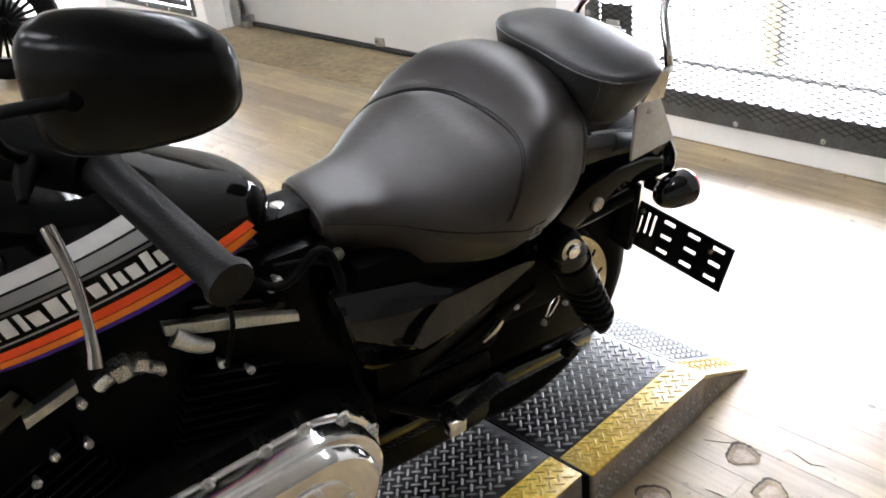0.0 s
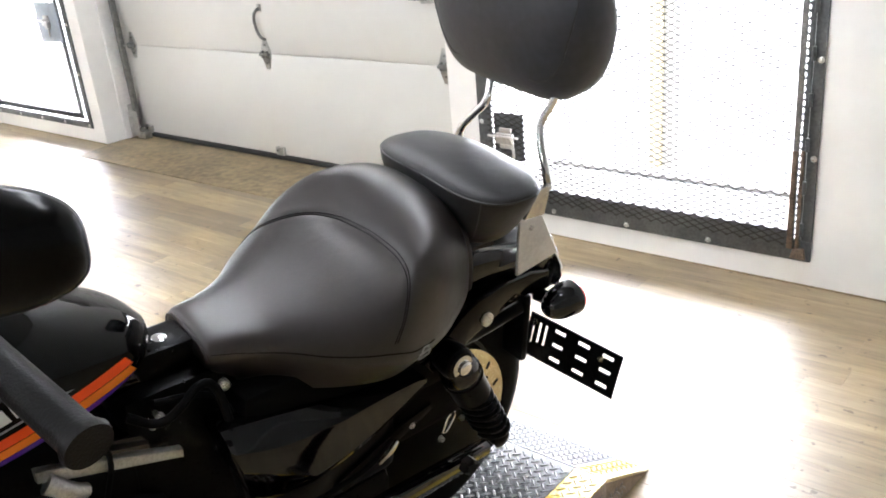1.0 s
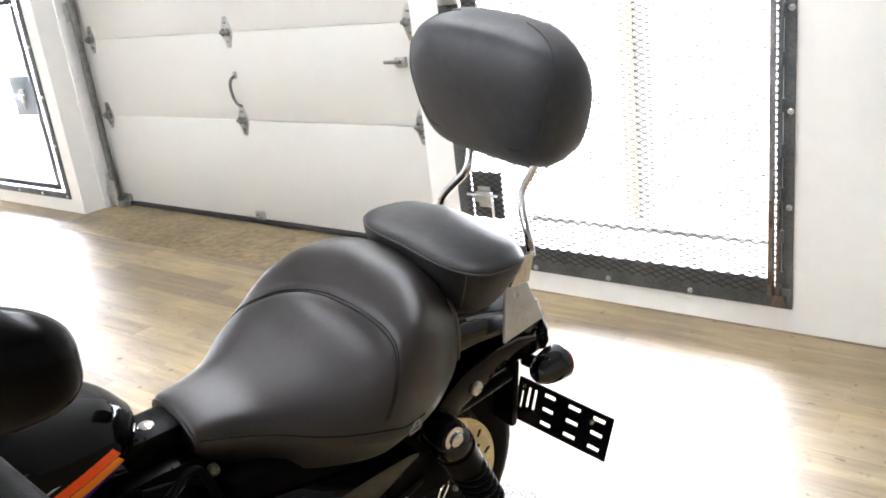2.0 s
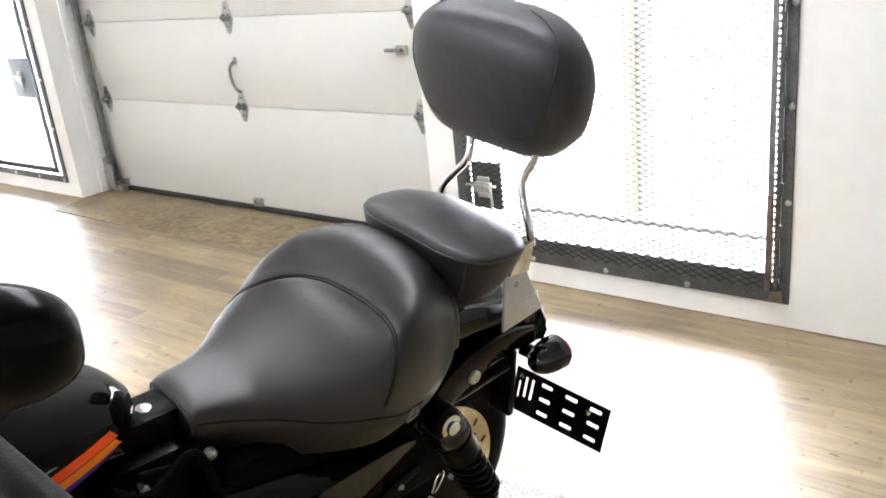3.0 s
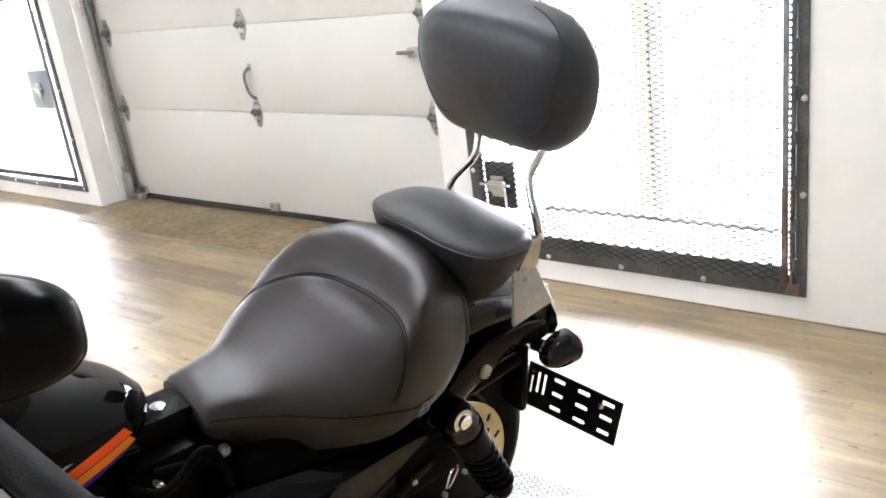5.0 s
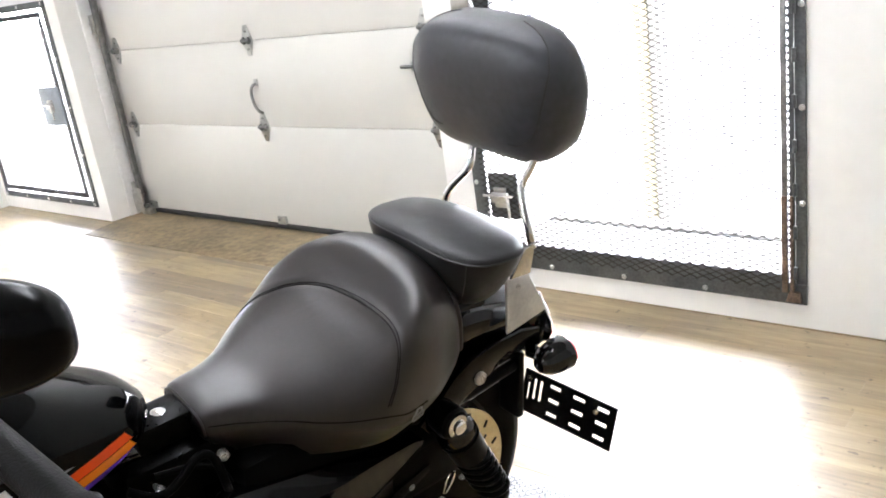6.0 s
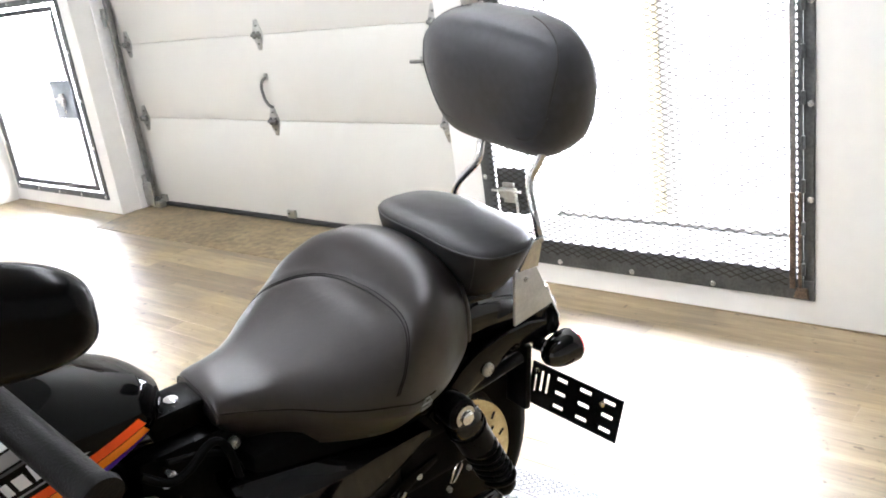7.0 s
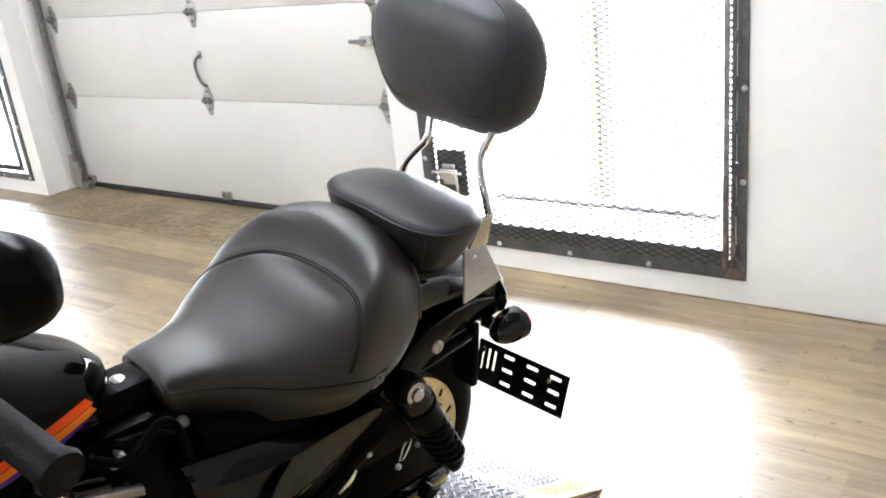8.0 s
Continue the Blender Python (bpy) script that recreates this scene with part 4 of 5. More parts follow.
# -- sissy bar --
for s in (-1, 1):
    part("sissy_bar", tube([(-0.20, 0.01 + s * 0.082, 1.02), (-0.185, 0.01 + s * 0.077, 0.96), (-0.17, 0.008 + s * 0.064, 0.925), (-0.162, s * 0.086, 0.892), (-0.152, s * 0.110, 0.860), (-0.158, s * 0.116, 0.82)], 0.0075, 12, smooth=2), CHROME, bike, "bent chrome backrest upright")
    y = s * 0.120
    part("side_plate", slab([(0.052, 0.060), (0.0, 0.057), (-0.041, -0.032), (0.060, -0.044)], -0.003, 0.003, 0.001), PLATEM, bike, "satin silver backrest side plate", at=pose(-0.145, y, 0.72, s * 6, 0, 0))
    part("plate_arm", slab([(-0.096, 0.781), (-0.145, 0.777), (-0.156, 0.834), (-0.130, 0.828)], y - 0.002, y + 0.004, 0.001), CHROME, bike, "chrome backrest arm")
    part("plate_screw", lathe([(0, 0.005), (0.003, 0.005), (0.005, 0.0)], (-0.104, y + s * 0.012, 0.768), (0, s, 0), 10), BOLTM, bike)

# -- rear wheel --
AX, AR, AY = 0.03, 0.316, -0.058
tyre_profile = [(-0.055, 0.205), (-0.066, 0.235), (-0.07, 0.265), (-0.058, 0.292), (-0.035, 0.305), (0, 0.31), (0.035, 0.305), (0.058, 0.292), (0.07, 0.265), (0.066, 0.235), (0.055, 0.205)]


def wheel_part(cx, cz, scale, parent, tyre_mat, rim_mat, spokes, shift=0.0):
    o = (cx, 0, cz)
    bm = bmesh.new()
    rows = []
    n = 64
    for h, r in tyre_profile:
        rows.append([bm.verts.new((cx + r * scale * math.cos(a), h * min(scale, 1), cz + r * scale * math.sin(a))) for a in (2 * math.pi * k / n for k in range(n))])
    for a, b in zip(rows, rows[1:]):
        for k in range(n):
            bm.faces.new((a[k], a[(k + 1) % n], b[(k + 1) % n], b[k]))
    w = part("wheel", lathe([(-0.035, 0.0), (-0.035, 0.035), (-0.05, 0.04), (0.05, 0.04), (0.035, 0.035), (0.035, 0.0)], o, (0, 1, 0), 24), SATIN, parent, "black cast wheel", at=Matrix.Translation((0, shift, 0)))
    part("tyre", bm, tyre_mat, w, "black rubber tyre")
    bm = bmesh.new()
    rows = [[bm.verts.new((cx + r * scale * math.cos(a), h, cz + r * scale * math.sin(a))) for a in (2 * math.pi * k / 48 for k in range(48))] for h, r in ((-0.056, 0.212), (-0.058, 0.203), (-0.04, 0.188), (0.04, 0.188), (0.058, 0.203), (0.056, 0.212))]
    for a, b in zip(rows, rows[1:]):
        for k in range(48):
            bm.faces.new((a[k], a[(k + 1) % 48], b[(k + 1) % 48], b[k]))
    part("rim", bm, rim_mat, w)
    for k in range(spokes):
        a = 2 * math.pi * k / spokes
        part("spoke", tube([(cx + 0.03 * math.cos(a), 0.0, cz + 0.03 * math.sin(a)), (cx + 0.19 * scale * math.cos(a), 0.0, cz + 0.19 * scale * math.sin(a))], [0.013, 0.009], 8), rim_mat, w)
    return w


rear = wheel_part(AX, AR, 0.96, bike, RUBBER, SATIN, 9, AY)
n = 72
disc = bmesh.new()
DX, DZ, DY = 0.012, 0.350, 0.05
vv = [[disc.verts.new((DX + r * math.cos(2 * math.pi * k / n), yy, DZ + r * math.sin(2 * math.pi * k / n))) for k in range(n)] for r, yy in ((0.085, DY - 0.003), (0.156, DY - 0.003), (0.156, DY + 0.003), (0.085, DY + 0.003))]
for a, b in zip(vv, vv[1:] + vv[:1]):
    for k in range(n):
        disc.faces.new((a[k], a[(k + 1) % n], b[(k + 1) % n], b[k]))
dsk = part("brake_disc", disc, BRASSY, bike, "pale steel brake disc with slots")
for k in range(30):
    a = 2 * math.pi * k / 30
    r = 0.118 if k % 2 else 0.138
    part("slot", box(-0.003, 0.003, -0.0008, 0.001, -0.008, 0.008, 0.0004, 1), SATIN, dsk, at=Matrix.Translation((DX + r * math.cos(a), DY + 0.003, DZ + r * math.sin(a))) @ Matrix.Rotation(-a + math.pi / 2 + 0.5, 4, "Y"))
part("caliper_carrier", slab([(0.05, 0.51), (0.19, 0.47), (0.20, 0.20), (-0.10, 0.20), (-0.085, 0.29), (-0.03, 0.36), (0.02, 0.42)], 0.056, 0.064, 0.002), WRINKLE, bike, "black caliper carrier")
part("brake_caliper", box(-0.005, 0.17, 0.04, 0.10, 0.40, 0.54, 0.02), WRINKLE, bike, "black brake caliper")

# -- rear fender --
rings = []
for i in range(40):
    a = radians(122 - 84 * i / 39)
    ring = []
    for k in range(13):
        b = radians(-90 + 180 * k / 12)
        r = 0.405 + 0.022 * math.cos(b) ** 0.8 if abs(k - 6) < 6 else 0.33
        ring.append((AX - 0.015 + r * math.cos(a) * 1.0, 0.104 * math.copysign(abs(math.sin(b)) ** 0.6, math.sin(b)), AR + r * math.sin(a)))
    rings.append(ring)
bm = loft(rings, False, False)
fender = part("rear_fender", bm, BLACK, bike, "gloss black rear fender", 60)
fender.modifiers.new("thickness", "SOLIDIFY").thickness = 0.003
for s in (-1, 1):
    part("fender_strut", slab([(0.12, 0.575), (0.075, 0.605), (0.04, 0.634), (0.0, 0.654), (-0.06, 0.664), (-0.13, 0.664), (-0.178, 0.650), (-0.180, 0.612), (-0.13, 0.618), (-0.076, 0.616), (-0.040, 0.602), (-0.004, 0.588), (0.037, 0.570), (0.10, 0.548)], s * 0.108, s * 0.121, 0.005), STRUTM, bike, "gloss black fender strut")
    part("strut_bolt", lathe([(0, 0.013), (0.006, 0.013), (0.009, 0.009), (0.009, 0.0)], (-0.020, s * 0.120, 0.611), (0, s, 0), 12), BOLTM, bike, "chrome bolt")
    part("frame_rail", tube([(0.46, s * 0.045, 0.66), (0.33, s * 0.075, 0.63), (0.15, s * 0.10, 0.585), (0.03, s * 0.108, 0.575), (-0.12, s * 0.105, 0.585)], 0.012, 12, smooth=1), SATIN, bike)

# -- shocks --
for s in (-1, 1):
    top, bot = Vector((0.077, s * 0.147, 0.582)), Vector((-0.03, s * 0.15, 0.368))
    d = bot - top
    sh = part("shock_absorber", tube([top + d * 0.12, top + d * 0.42, top + d * 0.44, top + d * 0.95], [0.034, 0.034, 0.028, 0.026], 24), SATIN, bike, "black coil-over rear shock")
    pts = [top + d * (0.40 + 0.52 * i / 96) + (Vector((math.cos(2 * math.pi * i / 16), 0, 0)) + d.normalized().cross(Vector((1, 0, 0))).normalized() * math.sin(2 * math.pi * i / 16)) * 0.032 for i in range(97)]
    part("spring", tube(pts, 0.0056, 8), SATIN, sh, "black coil spring")
    part("top_cap", tube([top + d * 0.02, top + d * 0.06, top + d * 0.14, top + d * 0.17], [0.024, 0.033, 0.037, 0.034], 24), BLACK, sh)
    part("collar", tube([top + d * 0.19, top + d * 0.195, top + d * 0.215, top + d * 0.22], [0.033, 0.037, 0.037, 0.033], 28), SATIN, sh, "steel-edged adjuster collar")
    part("top_eye", lathe([(-0.028, 0.0), (-0.028, 0.027), (0.0, 0.031), (0.014, 0.030), (0.019, 0.025), (0.02, 0.0)], top, (0, s, 0), 20), SATIN, sh)
    part("eye_bolt", lathe([(0.018, 0.0), (0.018, 0.021), (0.023, 0.021), (0.025, 0.014), (0.031, 0.013), (0.034, 0.009), (0.034, 0.0)], top, (0, s, 0), 14), CHROME, sh, "chrome shock bolt")
    part("lower_eye", lathe([(-0.02, 0.0), (-0.02, 0.019), (0.02, 0.019), (0.024, 0.012), (0.026, 0.0)], bot + Vector((0, 0, -0.004)), (0, s, 0), 16), SATIN, sh)
    part("swingarm", slab([(0.44, 0.285), (0.44, 0.35), (0.2, 0.352), (-0.05, 0.335), (-0.06, 0.29), (0.2, 0.285)], s * 0.098, s * 0.126, 0.006), BLACK, bike, "gloss black box-section swingarm", at=Matrix.Translation((0, 0, 0.32)) @ Matrix.Rotation(radians(-15 * s), 4, "X") @ Matrix.Translation((0, 0, -0.32)))
    part("axle_nut", lathe([(0, 0.018), (0.015, 0.018), (0.02, 0.012), (0.02, 0)], (AX, s * 0.138, AR), (0, s, 0), 6), SATIN, bike)
part("lower_guard", slab([(0.30, 0.40), (0.16, 0.455), (0.09, 0.47), (0.09, 0.455), (0.28, 0.375)], 0.10, 0.106, 0.002), SATIN, bike, "black caliper guard")

for x, z, r in ((0.062, 0.369, 0.006), (0.012, 0.393, 0.005), (0.133, 0.442, 0.0065)):
    part("carrier_bolt", lathe([(0, r), (0.006, r), (0.009, r * 0.6), (0.009, 0.0)], (x, 0.10, z), (0, 1, 0), 10), BOLTM, bike, "small chrome bolt")
part("cable_clip", tube([(0.060, 0.104, 0.384), (0.046, 0.104, 0.418), (0.030, 0.104, 0.420), (0.030, 0.104, 0.408), (0.050, 0.104, 0.380), (0.060, 0.104, 0.384)], 0.0022, 8, smooth=1), CHROME, bike, "bright wire clip")

# -- indicators, tail, plate bracket --
for s in (-1, 1):
    st = part("indicator", lathe([(0.024 - 0.072 * math.sin(math.pi / 2 * k / 10), 0.035 * math.cos(math.pi / 2 * k / 10) ** 0.8) for k in range(11)], (-0.203, s * 0.137, 0.581), (-1, 0, 0), 28), BLACK, bike, "black bullet indicator")
    part("lens", lathe([(0.024, 0.0332), (0.03, 0.032), (0.037, 0.024), (0.04, 0.010), (0.041, 0.0)], (-0.203, s * 0.137, 0.581), (-1, 0, 0), 28), REDL, st, "red lens")
    part("stalk", tube([(-0.19, s * 0.08, 0.575), (-0.2, s * 0.125, 0.575)], [0.013, 0.015], 12), BLACK, st)
tail = part("tail_light", lathe([(0, 0.032), (0.015, 0.031), (0.028, 0.022), (0.033, 0.0)], (-0.235, 0.02, 0.60), (-1, 0.3, 0.1), 24), REDL, bike, "red tail light")
part("rim", lathe([(-0.03, 0.02), (-0.02, 0.03), (0.0, 0.034), (0.004, 0.031), (0.02, 0.034), (0.034, 0.030), (0.044, 0.020), (0.046, 0.008)], (-0.222, 0.042, 0.622), (-1, 0.1, 0.1), 24), CHROME, tail, "chrome tail light bezel")
part("tail_bracket", slab([(0.046, 0.575), (0.052, 0.625), (0.066, 0.690), (0.080, 0.690), (0.094, 0.660), (0.110, 0.640), (0.113, 0.618), (0.105, 0.596), (0.090, 0.586), (0.076, 0.570), (0.060, 0.566)], -0.224, -0.219, 0.0015, "X"), CHROME, bike, "bent chrome tail bracket")
BR = Matrix.Translation((-0.217, 0.036, 0.401)) @ Matrix.Rotation(radians(11), 4, "Z") @ Matrix.Rotation(radians(-4.4), 4, "X") @ Matrix.Rotation(radians(-6.2), 4, "Y")
bracket = part("bracket_mount", box(-0.200, -0.182, 0.004, 0.064, 0.405, 0.56, 0.006), SATIN, bike, "black bracket arm")


def slotted_plate(w, h, slots, t=0.0025):
    """A plate in the y-z plane with rounded slots cut through."""
    ys = sorted({0.0, w, *(v for s in slots for v in s[:2])})
    zs = sorted({0.0, h, *(v for s in slots for v in s[2:])})
    bm = bmesh.new()
    grid = {}
    for a, b in zip(ys, ys[1:]):
        for c, d in zip(zs, zs[1:]):
            if any(s[0] <= a and b <= s[1] and s[2] <= c and d <= s[3] for s in slots):
                continue
            q = []
            for u, v in ((a, c), (b, c), (b, d), (a, d)):
                q.append(grid.setdefault((u, v), bm.verts.new((0, u, v))) if (u, v) not in grid else grid[(u, v)])
            bm.faces.new(q)
    loose = [v for v in bm.verts if not v.link_faces]
    bmesh.ops.delete(bm, geom=loose, context="VERTS")
    r = bmesh.ops.extrude_face_region(bm, geom=bm.faces[:])
    bmesh.ops.translate(bm, verts=[e for e in r["geom"] if isinstance(e, bmesh.types.BMVert)], vec=(t, 0, 0))
    return bm


slots = [(0.023, 0.029, 0.036, 0.084), (0.037, 0.043, 0.036, 0.084), (0.010, 0.014, 0.03, 0.07)]
for y0, y1 in ((0.060, 0.084), (0.113, 0.139), (0.167, 0.192)):
    for z0 in (0.014, 0.046, 0.078):
        slots.append((y0, y1, z0, z0 + 0.009))
part("plate_bracket", slotted_plate(0.208, 0.099, slots), SATIN, bike, "black slotted number plate bracket", 30, at=BR)
for yy, zz in ((0.166, 0.074), (0.013, 0.082)):
    part("bracket_screw", lathe([(0, 0.007), (0.004, 0.006), (0.005, 0.0)], (0, 0, 0), (1, 0, 0), 12), BRASSY, bike, at=BR @ Matrix.Translation((0.003, yy, zz)))

# -- side cover --
C_TOP = ((0.136, 0.574), (0.25, 0.585), (0.367, 0.612), (0.464, 0.634), (0.490, 0.638))
C_FOLD = ((0.136, 0.572), (0.156, 0.577), (0.239, 0.577), (0.305, 0.574), (0.408, 0.584), (0.483, 0.610), (0.490, 0.618))
C_LOW = ((0.136, 0.552), (0.205, 0.506), (0.268, 0.476), (0.352, 0.456), (0.407, 0.444), (0.428, 0.448), (0.452, 0.481), (0.480, 0.572), (0.490, 0.612))
rings = []
for i in range(40):
    x = 0.136 + 0.354 * i / 39
    zt, zf, zl = lerp_table(C_TOP, x), lerp_table(C_FOLD, x), lerp_table(C_LOW, x)
    ring = [(x, 0.112, zt), (x, 0.120, zt - 0.001), (x, 0.132, zf + 0.62 * (zt - zf)), (x, 0.1445, zf + 0.16 * max(0.0, zt - zf)), (x, 0.1475, zf)]
    # flat flank, a shallow tuck below the crease, then a turned lower rim
    crease = min(zf - 0.004, max(zl + 0.0135, 0.464 + 0.73 * (x - 0.335)))
    rim = min(crease - 0.0015, zl + 0.012)
    y_crease = 0.148 - 0.19 * (zf - crease)
    y_rim = y_crease - 0.47 * (crease - rim)
    y_low = y_rim - (0.40 - 0.60 * max(0.0, x - 0.16)) * (rim - zl)
    ring += [(x, 0.148 - 0.19 * (zf - crease) * v, zf + (crease - zf) * v) for v in (0.06, 0.35, 0.65, 0.97)]
    ring += [(x, y_crease - 0.47 * (crease - rim) * v, crease + (rim - crease) * v) for v in (0.06, 0.5, 0.95)]
    ring += [(x, y_rim - (y_rim - y_low) * v, rim + (zl - rim) * v) for v in (0.12, 0.9)]
    ring += [(x, y_low - 0.003, zl), (x, 0.07, zl + 0.004), (x, 0.07, zt - 0.003)]
    rings.append(ring)
part("side_cover", loft(rings), STRUTM, bike, "gloss black side cover", 12)
for x, z in ((0.452, 0.600), (0.444, 0.596), (0.450, 0.579)):
    part("cover_clip", lathe([(-0.03, 0.003), (0.0, 0.0032), (0.002, 0.0024), (0.003, 0.0)], (x, 0.084, z), (0, 1, 0), 10), CHROME, bike)
part("frame_bolt", lathe([(-0.004, 0.009), (0.006, 0.009), (0.009, 0.0065), (0.010, 0.0)], (0.450, 0.062, 0.667), (0, 1, 0), 12), BOLTM, bike, "chrome frame bolt")
part("seat_base", box(0.0, 0.45, -0.112, 0.112, 0.50, 0.665, 0.03), MATTE, bike, "black seat base and frame")
part("pillion_base", box(-0.165, 0.03, -0.088, 0.088, 0.60, 0.765, 0.03, 3), BLACK, bike, "gloss black tail section under the pillion")
part("frame_centre", box(0.40, 0.60, -0.085, 0.06, 0.30, 0.70, 0.03), SATIN, bike, "black frame and engine mount")
part("lower_frame", box(0.17, 0.45, -0.09, 0.105, 0.17, 0.37, 0.03), SATIN, bike, "black lower frame and drive housing")
part("battery_box", box(0.16, 0.42, -0.10, 0.10, 0.36, 0.58, 0.02), SATIN, bike, "black oil tank and battery box")

# -- fuel tank --
T_HW = ((0.53, 0.02), (0.55, 0.055), (0.58, 0.078), (0.64, 0.103), (0.72, 0.125), (0.82, 0.138), (0.92, 0.138), (1.02, 0.12), (1.09, 0.09), (1.13, 0.05))
T_TOP = ((0.53, 0.79), (0.55, 0.815), (0.58, 0.838), (0.64, 0.868), (0.72, 0.90), (0.82, 0.925), (0.92, 0.935), (1.02, 0.93), (1.09, 0.915), (1.13, 0.88))
T_BOT = ((0.53, 0.755), (0.58, 0.730), (0.66, 0.710), (0.8, 0.695), (0.95, 0.695), (1.08, 0.74), (1.13, 0.80))


def tank_ring(x, n=48):
    hw, zt, zb = lerp_table(T_HW, x), lerp_table(T_TOP, x), lerp_table(T_BOT, x)
    zm = zb + (zt - zb) * 0.38
    out = []
    for k in range(n):
        a = 2 * math.pi * k / n
        c, s = math.cos(a), math.sin(a)
        out.append((x, hw * math.copysign(abs(c) ** 0.8, c), zm + ((zt - zm) if s > 0 else (zm - zb)) * math.copysign(abs(s) ** 0.9, s)))
    return out


def tank_side(x, z, lift=0.0008, s=1):
    """The place on the tank's side at height z."""
    hw, zt, zb = lerp_table(T_HW, x), lerp_table(T_TOP, x), lerp_table(T_BOT, x)
    zm = zb + (zt - zb) * 0.38
    q = (z - zm) / (zt - zm) if z > zm else (zm - z) / (zm - zb)
    sn = min(0.999, max(0.0, q)) ** (1 / 0.9)
    return Vector((x, s * (hw * math.sqrt(1 - sn * sn) ** 0.8 + lift), z))


tank = part("fuel_tank", loft([tank_ring(0.53 + 0.60 * (0.5 - 0.5 * math.cos(math.pi * i / 40))) for i in range(41)]), TANKB, bike, "gloss black fuel tank with retro stripes", 60)


def stripe(z0, z1, x0, x1, material, slant=0.0, label=""):
    """A band along the tank's side, with slanted ends; heights fall towards the front by the tank's line."""
    for s in (1, -1):
        rows = []
        for i in range(31):
            t = i / 30
            ring = []
            for k in range(4):
                v = k / 3
                x = x0 + slant * v + (x1 - x0) * t
                drop = -0.02 * max(0, (x - 0.6) / 0.3) ** 1.3
                ring.append(tank_side(x, z0 + (z1 - z0) * v + drop, 0.0008 if material != BLACK else 0.0012, s))
            rows.append(ring)
        part("stripe", loft(rows, False, False), material, tank, label, 60)


stripe(0.774, 0.789, 0.575, 1.0, S_RED, 0.01, "red-orange stripe")
stripe(0.758, 0.773, 0.570, 1.0, S_ORANGE, 0.01, "orange stripe")
stripe(0.743, 0.757, 0.565, 1.0, S_PURPLE, 0.01, "purple stripe")
stripe(0.796, 0.799, 0.66, 1.0, S_MID, 0.01, "thin grey line")
stripe(0.833, 0.837, 0.69, 1.0, S_DARK, 0.01, "thin dark grey line")
stripe(0.840, 0.856, 0.70, 1.0, S_MID, 0.012, "mid grey stripe")
stripe(0.859, 0.876, 0.715, 1.0, S_LIGHT, 0.012, "light grey stripe")
x = 0.700
for i, (wide, tall) in enumerate(((15, 0), (11, 1), (15, 0), (9, 0), (7, 1), (14, 0), (11, 1), (16, 1), (15, 0), (7, 1), (14, 1), (12, 0), (14, 0))):
    stripe(0.805, 0.830 if tall else 0.824, x, x + 0.001 * wide, S_WHITE, 0.007, "white mark")
    x += 0.001 * wide + (0.016 if i == 5 else 0.0055)
part("tank_cap", lathe([(0, 0.036), (0.012, 0.036), (0.02, 0.03), (0.022, 0.0)], (0.86, -0.045, 0.922), (0, -0.12, 1), 24), CHROME, tank, "chrome fuel cap")
part("tank_mount", box(0.47, 0.56, -0.035, 0.035, 0.70, 0.745, 0.01), SATIN, bike, "black rear tank mount")
part("mount_bolt", lathe([(0, 0.011), (0.002, 0.011), (0.003, 0.009), (0.003, 0.0)], (0.512, 0.006, 0.744), (0, 0, 1), 16), CHROME, bike)
part("backbone", tube([(0.45, 0, 0.68), (0.7, 0, 0.73), (1.12, 0, 0.83), (1.22, 0, 0.86)], 0.03, 14), BLACK, bike)

# -- engine --


def cylinder(x, z, tilt, label):
    m = Matrix.Translation((x, 0, z)) @ Matrix.Rotation(radians(tilt), 4, "Y")
    c = part("cylinder", box(-0.052, 0.052, -0.05, 0.05, 0.0, 0.23, 0.012), WRINKLE, bike, label, at=m)
    for i in range(9):
        part("fin", box(-0.074, 0.074, -0.078, 0.078, 0.02 + i * 0.019, 0.025 + i * 0.019, 0.002, 1), WRINKLE, c)
    r = part("rocker_cover", box(-0.08, 0.08, -0.06, 0.06, 0.232, 0.285, 0.012), BLACK, c, "black rocker cover")
    return c


cylinder(0.685, 0.375, -17, "black finned rear cylinder")
cylinder(0.86, 0.36, 26, "black finned front cylinder")
part("intake_cover", box(0.60, 1.02, -0.09, 0.045, 0.38, 0.685, 0.03, 3), WRINKLE, bike, "black intake and coil cover")
part("rocker_strip", slab([(0.535, 0.598), (0.535, 0.612), (0.60, 0.638), (0.70, 0.674), (0.724, 0.682), (0.724, 0.664), (0.70, 0.654), (0.60, 0.620)], 0.078, 0.092, 0.002), STEEL, bike, "bright machined rocker strip")
part("rocker_strip", slab([(0.915, 0.605), (0.845, 0.630), (0.845, 0.646), (0.915, 0.621)], 0.078, 0.092, 0.002), STEEL, bike, "bright machined rocker strip")
for p, q, r in (((0.822, 0.085, 0.622), (0.80, 0.092, 0.640), 0.011), ((0.80, 0.092, 0.640), (0.776, 0.096, 0.648), 0.019), ((0.776, 0.096, 0.648), (0.758, 0.094, 0.636), 0.015), ((0.755, 0.092, 0.628), (0.738, 0.086, 0.610), 0.009)):
    part("intake_fitting", tube([Vector(p).lerp(Vector(q), k) for k in (0.02, 0.1, 0.9, 0.98)], [r * 0.8, r, r, r * 0.8], 6 if r > 0.012 else 14), BOLTM, bike, "bright intake fitting")
part("intake_elbow", tube([(0.715, 0.095, 0.662), (0.69, 0.105, 0.640), (0.672, 0.10, 0.628)], [0.014, 0.012, 0.010], 12, smooth=1), STEEL, bike, "bright head fitting")
